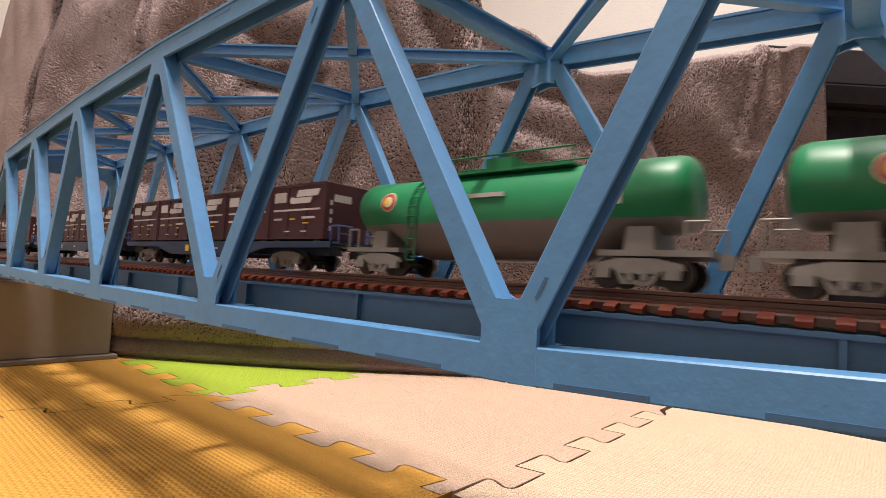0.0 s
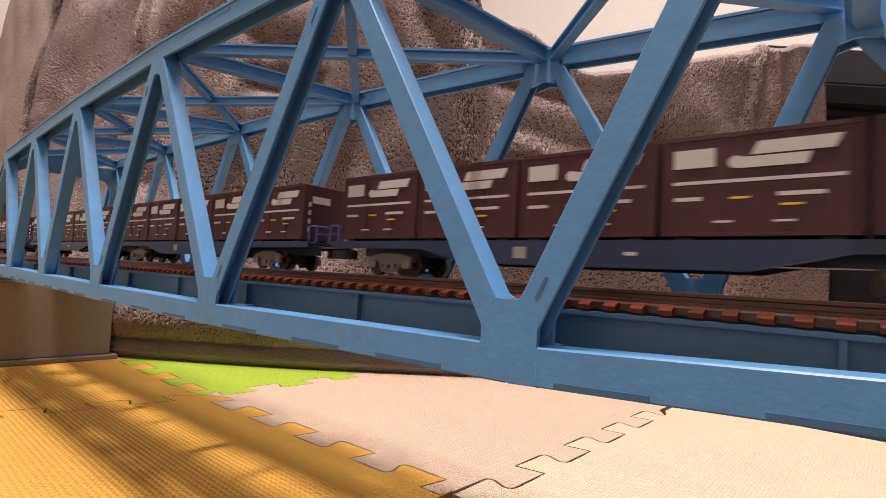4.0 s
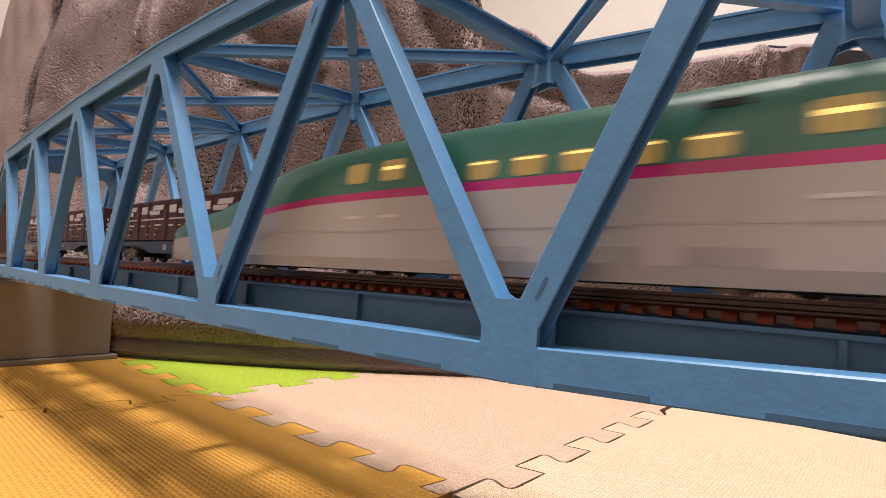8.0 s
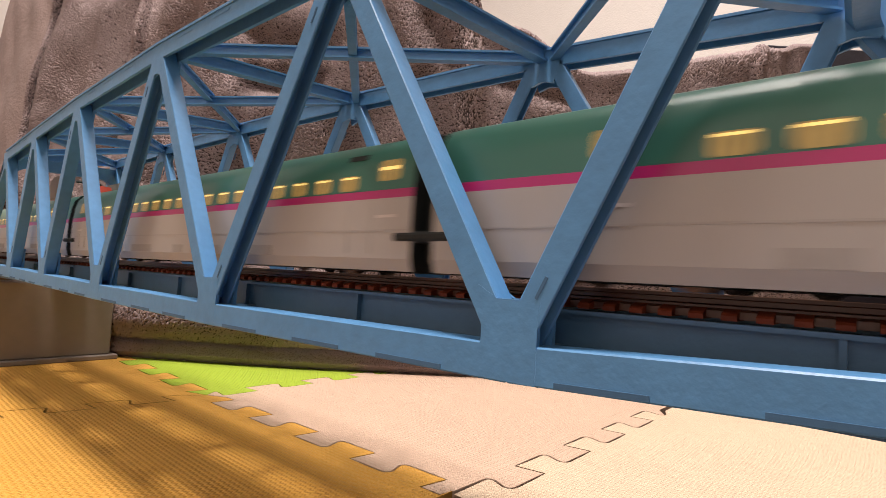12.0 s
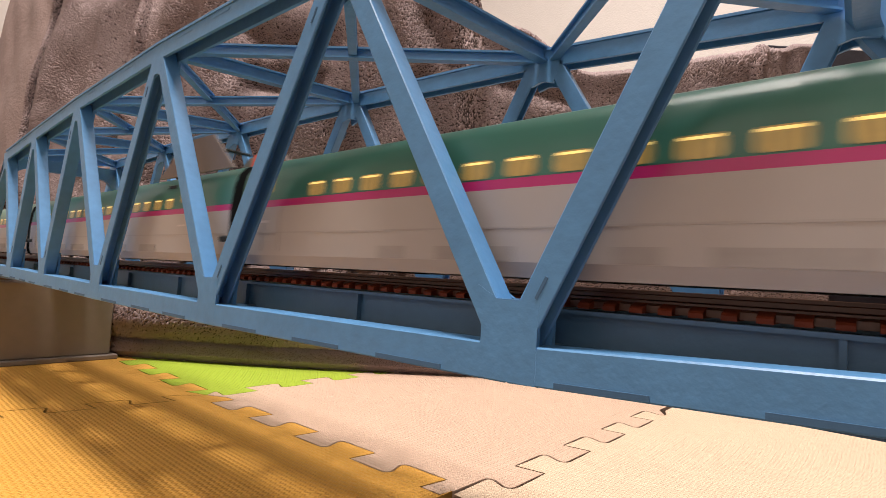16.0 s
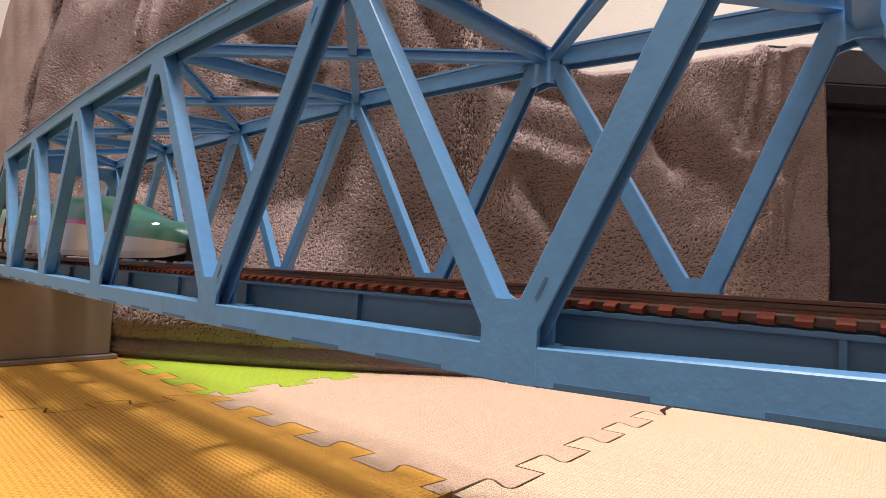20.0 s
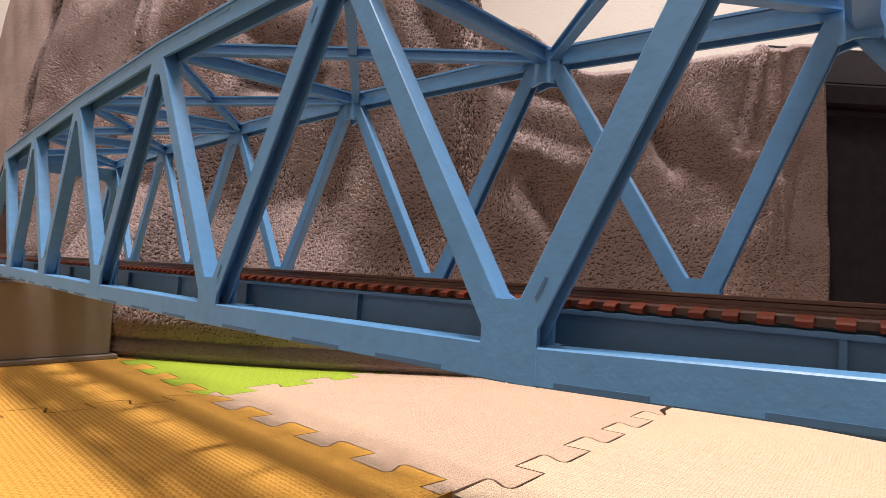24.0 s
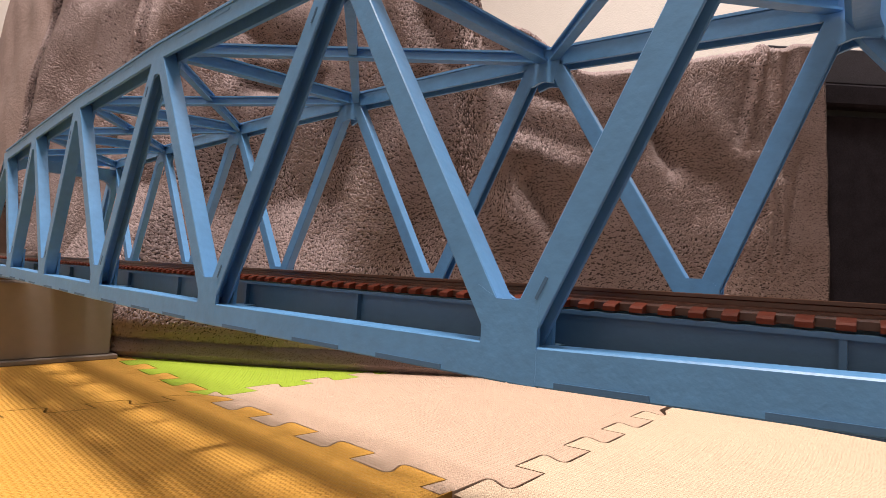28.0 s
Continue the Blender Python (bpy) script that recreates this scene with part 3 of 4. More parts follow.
# folds of the cloth: from (s, h) to (s, h), width, how far the cloth stands out (minus) or sinks in (plus)
FOLDS = ((-249, 260, -241, 130, 9, 16), (-237, 260, -232, 150, 7, -12), (-291, 250, -290, 130, 14, -9), (-130, 188, -109, 174, 5, 4), (-107, 172, -67, 170, 5, 4.5), (-122, 196, -68, 188, 8, -4), (-91, 125, -82, 88, 10, 9),
         (-120, 139, -107, 94, 9, -7), (9, 162, 25, 112, 5.5, -7), (30, 116, 62, 105, 5, -4.5), (24, 151, 63, 143, 4, 4.5), (42, 98, 56, 72, 5, 6.5), (25, 104, 33, 69, 6, -4), (105, 134, 117, 112, 4.5, 6), (117, 112, 142, 100, 7, 2),
         (129, 141, 150, 112, 9, -3), (165, 181, 152, 126, 1.8, -2.2), (160, 180, 149, 128, 3.2, 1.2), (184, 186, 181, 150, 1.6, -2.0), (182, 118, 173, 60, 1.2, 1.4), (166, 104, 163, 60, 1.7, -2.2), (173, 105, 170, 60, 1.4, -1.6), (178, 182, 175, 145, 2.4, 1.8),
         (-34, 196, -19, 159, 7, -7), (-14, 182, -1, 158, 5, 6), (-47, 121, -56, 65, 10, 6), (-22, 115, -25, 61, 9, -6), (-160, 190, -170, 60, 12, 9), (-190, 300, -195, 60, 14, -9), (-140, 260, -150, 195, 12, -8), (-380, 300, -395, 40, 26, -18), (-450, 300, -460, 40, 26, 14), (-108, 70, -72, 62, 26, 13), (-112, 150, -74, 152, 6, 12), (106, 140, 112, 120, 5, 5), (-410, 330, -404, 40, 8, 30), (-428, 330, -424, 40, 8, -16))


def towel_point(s, v):
    """Surface of the towel: s along it, v from 0 at the hem on the mat to 1 at the top. Gives depth and height."""
    left = 1 - smooth(-120, -20, s)
    base = 250 + 4 * math.sin(s * 0.021) + 400 * smooth(215, 520, -s) + 12 * smooth(110, 190, s)
    up = 268 + 18 * smooth(-40, 150, -s) + max(0.0, -s - 150) * 0.80
    base += smooth(180, 250, -s) * max(0.0, up - 22 - base)
    top_right = 160 + 21 * smooth(60, 190, s)
    far = max(0.0, -s) * 0.16
    top = top_right + (95 + far) * (1 - smooth(0, 16, s)) + 24 * (1 - smooth(30, 75, s)) + 3.0 * math.exp(-((s - 164.7) / 2.6) ** 2) + 2.6 * smooth(178, 183, s) + 90 * smooth(400, 520, -s)
    back = 10 * (1 - left) * smooth(-30, 30, -s) + 45 * left
    mixed = 0.45 + 0.55 * smooth(120, 190, -s)
    path = ((0.0, base + 3, 0.2), (0.025, base - 1.5, 3.5), (0.045, base - 1.0, 7.5), (0.06, base + 1.6, 9.6), (0.072, base - 2.0, 13.0), (0.09, base - 4.5, 18), (0.115, base - 3.5, 23), (0.16, base + 4, 36),
            (0.26, base * (1 - mixed) + (up - 2) * mixed, 62 + 30 * mixed), (0.94, up + back, top - 3), (0.97, up + 4 + back, top), (1.0, up + 46 + back, top - 1))
    for (v0, d0, h0), (v1, d1, h1) in zip(path, path[1:]):
        if v <= v1:
            t = (v - v0) / (v1 - v0)
            d, h = d0 + (d1 - d0) * t, h0 + (h1 - h0) * t
            break
    amp = smooth(0.12, 0.3, v) * (1 - smooth(0.90, 0.97, v))
    n1 = noise.noise(Vector((s * 0.012, h * 0.010, 3.1)))
    n2 = noise.noise(Vector((s * 0.030 + h * 0.012, h * 0.016, 7.7)))
    n3 = noise.noise(Vector((s * 0.075, h * 0.05, 4.2)))
    move = (2 + 5 * left) * n1 + (1.4 + 2.6 * left) * n2 + 0.6 * n3
    for s0, h0, s1, h1, w, a in FOLDS:
        if abs(s - (s0 + s1) / 2) > abs(s1 - s0) / 2 + 3 * w:
            continue
        ds, dh = s1 - s0, h1 - h0
        t = min(1.0, max(0.0, ((s - s0) * ds + (h - h0) * dh) / (ds * ds + dh * dh)))
        e = math.hypot(s - s0 - t * ds, (h - h0 - t * dh) * 0.6) / w
        move += a * math.exp(-e * e)
    d += amp * move
    if s > 20:
        d = min(d, 274.0) if v < 0.97 else d
    return d, h


def tufts(points, sizes, seed):
    """Short loops of yarn: small roofed tufts standing on the cloth."""
    rng = np.random.default_rng(seed)
    p = np.array([q[0] for q in points])
    ex = np.array([q[1] for q in points])
    ey = np.array([q[2] for q in points])
    nz = np.cross(ex, ey)
    nz /= np.linalg.norm(nz, axis=1, keepdims=True)
    n = len(p)
    ang = np.array([q[3] for q in points]) + rng.normal(0, 0.5, n)
    k = np.array(sizes)[:, None]
    u = (ex * np.cos(ang)[:, None] + ey * np.sin(ang)[:, None])
    w = np.cross(nz, u)
    length = (1.55 * S) * k * rng.uniform(0.7, 1.25, (n, 1))
    half = (0.40 * S) * k * rng.uniform(0.8, 1.2, (n, 1))
    rise = (1.6 * S) * k * rng.uniform(0.7, 1.4, (n, 1))
    lean = u * length * rng.uniform(-0.5, 0.5, (n, 1))
    v = np.stack([p - u * length - w * half, p + u * length - w * half, p + u * length + w * half, p - u * length + w * half,
                  p - u * length * 0.55 + nz * rise + lean, p + u * length * 0.55 + nz * rise * 0.9 + lean], 1).reshape(-1, 3)
    base = (np.arange(n) * 6)[:, None]
    quads = np.concatenate([base + np.array([[0, 1, 5, 4]]), base + np.array([[2, 3, 4, 5]])])
    tris = np.concatenate([base + np.array([[1, 2, 5]]), base + np.array([[3, 0, 4]])])
    me = bpy.data.meshes.new("terry_pile")
    me.from_pydata(v.tolist(), [], quads.tolist() + tris.tolist())
    for poly in me.polygons:
        poly.use_smooth = True
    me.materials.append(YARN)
    return new("terry_pile", me)


def towel():
    root = empty("bath_towel", "taupe terry towel draped in folds behind the bridge", "towel", at=behind(0, 262, 0))
    shift = Matrix.Translation(-root.location)
    ns, nv = 330, 160
    rows = []
    for i in range(ns + 1):
        s = TOWEL_S[0] + (TOWEL_S[1] - TOWEL_S[0]) * i / ns
        rows.append([behind(s, *towel_point(s, j / nv)) for j in range(nv + 1)])
    hem_rows = round(0.06 * nv)
    cut = round((PILE_FROM - TOWEL_S[0]) / (TOWEL_S[1] - TOWEL_S[0]) * ns)
    for name, i0, i1, mat, label in (("cloth", cut, ns, TERRY_SHADE, "ground of the terry cloth, darkened for the shade between loops"), ("flat_side", 0, cut, SHEARED, "sheared flat side of the towel"), ("hem", 0, ns, HEM, "rolled flat-woven hem on the mat")):
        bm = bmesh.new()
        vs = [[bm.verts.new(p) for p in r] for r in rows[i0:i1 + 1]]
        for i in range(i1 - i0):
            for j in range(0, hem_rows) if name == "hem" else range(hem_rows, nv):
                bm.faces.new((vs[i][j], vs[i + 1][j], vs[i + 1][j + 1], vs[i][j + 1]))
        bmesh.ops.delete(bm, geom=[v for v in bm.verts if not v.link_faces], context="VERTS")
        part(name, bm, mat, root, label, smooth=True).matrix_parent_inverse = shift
    # loops of yarn, closer together where the cloth comes near
    points, sizes = [], []
    rng = random.Random(5)
    s = PILE_FROM
    while s < 195.5:
        big = (0.92 + 0.40 * smooth(20, 400, -s)) * (0.62 if s > 172 else 1.0)
        ds = 1.1 * big
        for j in range(nv):
            p = [Vector(q) for q in (grid_at(rows, s, j), grid_at(rows, s, j + 1), grid_at(rows, s + ds, j))]
            up, along = p[1] - p[0], p[2] - p[0]
            reach = up.length / S
            if reach < 1e-4 or along.length < 1e-9 or j / nv > 0.985:
                continue
            small = 0.6 if j < hem_rows else 1.0
            count = reach / (1.10 * big * small * small)
            m = int(count) + (1 if rng.random() < count - int(count) else 0)
            for q in range(m):
                t, r = rng.random(), rng.random()
                at = p[0] + up * t + along * r
                ex, ey = along.normalized(), up.normalized()
                g = 0.5 + 2.0 * noise.noise(Vector((s * 0.02, j * 0.05, 9.0))) if s < 172 else 0.0
                points.append((tuple(at), tuple(ex), tuple(ey), g))
                sizes.append(big * small)
        s += ds
    loops = tufts(points, sizes, 4)
    loops.parent = root
    loops.matrix_parent_inverse = shift
    tagged(loops, kind="stuff")


def grid_at(rows, s, j):
    f = (s - TOWEL_S[0]) / (TOWEL_S[1] - TOWEL_S[0]) * (len(rows) - 1)
    i = min(len(rows) - 2, max(0, int(f)))
    return rows[i][j].lerp(rows[i + 1][j], f - i)


# ---- express train ----
CAR = 190.0


def section(half, top, bottom):
    """Half outline of the car body from the foot of the skirt to the middle of the roof: (across, high)."""
    w, t, b = half, top, bottom
    return [(w * 0.93, b), (w * 0.985, b + 2.2), (w, b + (t - b) * 0.30), (w, b + (t - b) * 0.50), (w * 0.985, b + (t - b) * 0.56), (w * 0.95, b + (t - b) * 0.72), (w * 0.88, b + (t - b) * 0.84),
            (w * 0.72, b + (t - b) * 0.93), (w * 0.45, b + (t - b) * 0.98), (0.0, t)]


def loft(stations, lo, hi):
    """Skin between stations of (x, half, top, bottom), the section points lo..hi on both sides."""
    bm = bmesh.new()
    rings = []
    for x, w, t, b in stations:
        half = section(w, t, b)[lo:hi + 1]
        pts = [(-u, v) for u, v in half]
        if hi == 9:
            pts += [(u, v) for u, v in half[::-1][1:]]
            rings.append([[bm.verts.new(L(x, u, v)) for u, v in pts]])
        else:
            rings.append([[bm.verts.new(L(x, u, v)) for u, v in pts], [bm.verts.new(L(x, -u, v)) for u, v in pts]])
    for a, b in zip(rings, rings[1:]):
        for ra, rb in zip(a, b):
            for k in range(len(ra) - 1):
                bm.faces.new((ra[k], ra[k + 1], rb[k + 1], rb[k]))
    return bm


W5, TOP5, BOT5 = 12.2, 27.2, 0.9        # half width, roof and skirt over the rail head


def car_stations(head):
    if not head:
        return [(x, W5, TOP5, BOT5) for x in (-92.5, -50, 0, 50, 92.5)]
    nose = ((-95, 3.0, 9.0, 3.6), (-94, 5.6, 10.7, 2.6), (-91, 7.7, 12.2, 1.8), (-86, 8.9, 13.4, 1.4), (-78, 9.9, 14.7, 1.1), (-66, 10.7, 16.0, 0.9), (-60, 11.3, 17.4, 0.9), (-54, 11.6, 18.9, 0.9), (-48, 11.9, 21.1, 0.9),
            (-42, 12.0, 23.0, 0.9), (-34, 12.1, 25.0, 0.9), (-22, 12.2, 26.6, 0.9), (-4, 12.2, 27.2, 0.9), (50, 12.2, 27.2, 0.9), (92.5, 12.2, 27.2, 0.9))
    return [(x - 6 * (-30 - x) / 65 if x < -30 else x, w, t, b) for x, w, t, b in nose]


# windows of each kind of car: first, pitch, count, half width, places of the higher single windows, and the slot in the roof's shoulder
GLAZING = {"head": (20.1, 8.15, 5, 2.6, (65.0, 0.0, -9.5), 54.0), "long": (-63.5, 8.15, 18, 2.6, (-82.5, 86.0), 76.5), "collector": (-65.5, 8.15, 16, 2.6, (-80.0, 66.5), 56.0), "short": (-48.5, 8.15, 14, 2.6, (-62.5, 66.5), 56.0),
           "wide": (-72.0, 9.3, 14, 3.1, (-86.0, 71.5), 60.0), "tail": (20.1, 8.15, 5, 2.6, (66.0, 0.0, -9.5), 84.0)}


def express_car(kind, shields=False):
    head = kind in ("head", "tail")
    label = "green and white express train end car with a long nose" if head else "green and white express train car with lit windows"
    root = empty("train_car", label, "train car", "express train cars")
    st = car_stations(head)
    part("lower_body", loft(st, 1, 3), E5_WHITE, root, smooth=True)
    part("skirt", loft([(x, w, t, b) for x, w, t, b in st], 0, 1), E5_UNDER, root)
    part("stripe", loft([q for q in st if q[0] > -60] if head else st, 3, 4), E5_PINK, root, "magenta side stripe", smooth=True)
    if head:
        part("nose_band", loft([q for q in st if q[0] < -53], 3, 4), E5_GREEN, root, smooth=True)
    part("roof", loft(st, 4, 9), E5_GREEN, root, "glossy green upper body and roof", smooth=True)
    for x in ((-92.5, 92.5) if not head else (92.5,)):
        bm = bmesh.new()
        half = section(W5, TOP5, BOT5)
        pts = [(-u, v) for u, v in half] + [(u, v) for u, v in half[::-1][1:]]
        bm.faces.new([bm.verts.new(L(x, u, v)) for u, v in pts])
        part("end_wall", bm, E5_DARK, root)
        sx = 1 if x > 0 else -1
        bm = bmesh.new()
        block(bm, min(x, x + sx * 2.5), max(x, x + sx * 2.5), -7.5, 7.5, 3, 24.5)
        part("gangway", bm, E5_DARK, root)
        bm = bmesh.new()
        block(bm, min(x - sx * 4.5, x + sx * 2.45), max(x - sx * 4.5, x + sx * 2.45), -12.55, 12.55, 6.0, 7.9)
        soft(bm, 0.6)
        part("damper", bm, E5_DARK, root)
    groove = 8.2
    bm = bmesh.new()
    x_lo = -88 if not head else -50
    for s in (-1, 1):
        block(bm, x_lo, 92, s * W5 * 1.0 - 0.05, s * W5 * 1.0 + 0.05, groove - 0.15, groove + 0.15)
    part("groove", bm, E5_UNDER, root)
    for s in (-1, 1):
        for x, long in (((-44, 7), (-30, 15), (0, 6), (11.5, 15), (38, 12)) if not head else ((20, 9), (36, 9), (50, 9))):
            bm = bmesh.new()
            block(bm, x, x + long, s * (W5 * 0.985) - 0.12, s * (W5 * 0.985) + 0.12, 3.2, 5.4)
            part("vent", bm, VENT, root)
    # windows on both sides, with the row of lights behind each
    first, step, count, half_w, singles, slot = GLAZING[kind]
    w_z = (BOT5 + (TOP5 - BOT5) * 0.57, BOT5 + (TOP5 - BOT5) * 0.685)
    zc = (w_z[0] + w_z[1]) / 2

    def panel(s, x, half, z0, z1, lo_w, hi_w, out0, out1, round_by=0.0):
        b = bmesh.new()
        c = round_by
        flat = [(-half, z0 + c), (-half + c * 0.3, z0 + c * 0.3), (-half + c, z0), (half - c, z0), (half - c * 0.3, z0 + c * 0.3), (half, z0 + c),
                (half, z1 - c), (half - c * 0.3, z1 - c * 0.3), (half - c, z1), (-half + c, z1), (-half + c * 0.3, z1 - c * 0.3), (-half, z1 - c)] if c else [(-half, z0), (half, z0), (half, z1), (-half, z1)]
        rings = []
        for o in (out0, out1):
            rings.append([b.verts.new(L(x + dx, s * (W5 * (lo_w + (hi_w - lo_w) * (z - z0) / (z1 - z0)) + o), z)) for dx, z in flat])
        n = len(flat)
        for k in range(n):
            b.faces.new((rings[0][k], rings[0][(k + 1) % n], rings[1][(k + 1) % n], rings[1][k]))
        b.faces.new(rings[0][::-1])
        b.faces.new(rings[1])
        return b
    for s in (-1, 1):
        for x, half in [(first + step * k, half_w) for k in range(count)] + [(x, 2.8) for x in singles]:
            lone = x in singles
            up, lo_w, hi_w, tall = (1.9, 0.972, 0.925, 1.3) if lone else (0.0, 0.984, 0.958, 1.0)
            z0, z1 = zc + up - tall * (w_z[1] - w_z[0]) / 2, zc + up + tall * (w_z[1] - w_z[0]) / 2
            pane = part("window", panel(s, x, half, z0, z1, lo_w, hi_w, 0.02, 0.10, 0.8), E5_GLOW, root)
            if not (lone and x < 0):
                a, b = (0.52, 0.68) if lone else (0.80, 0.92)
                part("lamp_strip", panel(s, x, half * 0.82, z0 + (z1 - z0) * a, z0 + (z1 - z0) * b, lo_w + (hi_w - lo_w) * a, lo_w + (hi_w - lo_w) * b, 0.09, 0.14), E5_STRIP, pane)
            if lone:
                # white bar: the glint of a reflective plate, painted in
                bm = bmesh.new()
                block(bm, x - 2.4, x + 2.4, s * W5 - 0.07, s * W5 + 0.07, 10.5, 11.0)
                part("plate_glint", bm, LABEL_WHITE, root)
        if kind != "tail":
            part("roof_slot", panel(s, slot, 2.6, 22.0, 23.0, 0.905, 0.88, 0.02, 0.12), E5_DARK, root)
        for x in ((-79, 79) if not head else (79,)):
            bm = bmesh.new()
            for dx in (-3.2, 3.2):
                block(bm, x + dx - 0.12, x + dx + 0.12, s * W5 - 0.06, s * W5 + 0.06, 4.0, 13.4)
            part("door_seam", bm, E5_UNDER, root)
    if head:
        for s in (-1, 1):
            bm = bmesh.new()
            bmesh.ops.create_uvsphere(bm, u_segments=10, v_segments=6, radius=1.0)
            for v in bm.verts:
                v.co = L(-87.0 + v.co.x * 3.0, s * 6.9 + v.co.y * 0.9, 12.2 + v.co.z * 0.8)
            part("head_lamp", bm, E5_LAMP, root, "bright oval head lamp", smooth=True)
            bm = bmesh.new()
            v = [bm.verts.new(L(x, s * w, z)) for x, w, z in ((-46, 9.6, 18.4), (-37, 10.0, 20.4), (-37, 8.6, 22.8), (-44, 8.6, 20.6))]
            bm.faces.new(v)
            part("cab_window", bm, E5_DARK, root)
    for x in (-62, 62):
        bogie = None
        bm = bmesh.new()
        block(bm, x - 13, x + 13, -8.6, 8.6, 0.8, 3.4)
        bogie = part("bogie", bm, E5_DARK, root)
        for dx in (-8.3, 8.3):
            for s in (-1, 1):
                bm = bmesh.new()
                cyl(bm, L(x + dx, s * 5.0, 3.2), L(x + dx, s * 6.1, 3.2), 3.15, 16)
                part("wheel", bm, RAIL_HEAD, bogie)
    if shields:
        for s in (-1, 1):
            bm = bmesh.new()
            plate(bm, [(46, 25.5), (90, 25.5), (78, 35.5), (60, 35.5)], s * 10.6 - 0.35, s * 10.6 + 0.35)
            part("noise_shield", bm, PANTO, root, "tall grey-brown side shield of the current collector")
        bm = bmesh.new()
        block(bm, 84, 92, -3, 3, 27.0, 31.0, taper=0.8)
        part("insulator", bm, PANTO_RED, root, "red insulator block on the roof")
        bm = bmesh.new()
        cyl(bm, L(70, -5, 34), L(70, 5, 34), 0.5, 8)
        part("collector_bar", bm, E5_DARK, root)
    return root


def express_train():
    """Ten cars; the first and the last have noses."""
    long_car, short_car, shield = express_car("long"), express_car("short"), express_car("collector", True)
    cars = [express_car("head"), long_car, shield, copy_thing(long_car, Matrix()), short_car, copy_thing(long_car, Matrix()), copy_thing(shield, Matrix()), copy_thing(long_car, Matrix()), express_car("wide")]
    tail = express_car("tail")
    bm = bmesh.new()
    block(bm, -45.6, -41.6, -2.2, 2.2, 21.0, 23.9, taper=0.3)
    part("tail_lamp", bm, PANTO_RED, tail, "red tail lamp behind the cab glass")
    cars.append(tail)
    return cars


# ---- freight train ----
def freight_bogie(root, x, mat=BOGIE):
    bm = bmesh.new()
    for s in (-1, 1):
        # side frame: an arched bar over two axle boxes and a spring nest
        plate(bm, [(x - 8.6, 4.0), (x - 5.2, 4.0), (x - 3.0, 3.2), (x + 3.0, 3.2), (x + 5.2, 4.0), (x + 8.6, 4.0), (x + 8.0, 5.2), (x + 3.5, 6.2), (x - 3.5, 6.2), (x - 8.0, 5.2)], s * 7.6 - 0.6, s * 7.6 + 0.6)
        plate(bm, [(x - 4.6, 3.9), (x - 3.0, 1.1), (x + 3.0, 1.1), (x + 4.6, 3.9), (x + 3.6, 3.9), (x + 2.4, 1.9), (x - 2.4, 1.9), (x - 3.6, 3.9)], s * 7.6 - 0.5, s * 7.6 + 0.5)
        for dx in (-6.6, 6.6):
            block(bm, x + dx - 1.5, x + dx + 1.5, s * 8.2 - 0.6, s * 8.2 + 0.6, 2.2, 4.4)
        for dx in (-1.4, 1.4):
            cyl(bm, L(x + dx, s * 7.8, 1.9), L(x + dx, s * 7.8, 3.4), 0.9, 8)
    block(bm, x - 2, x + 2, -7, 7, 3.0, 6.2)
    bogie = part("bogie", bm, mat, root)
    for dx in (-6.6, 6.6):
        for s in (-1, 1):
            bm = bmesh.new()
            cyl(bm, L(x + dx, s * 4.9, 3.25), L(x + dx, s * 6.2, 3.25), 3.2, 18)
            part("wheel", bm, WHEEL, bogie)
        bm = bmesh.new()
        cyl(bm, L(x + dx, -4.9, 3.25), L(x + dx, 4.9, 3.25), 0.7, 8)
        part("axle", bm, E5_DARK, bogie)


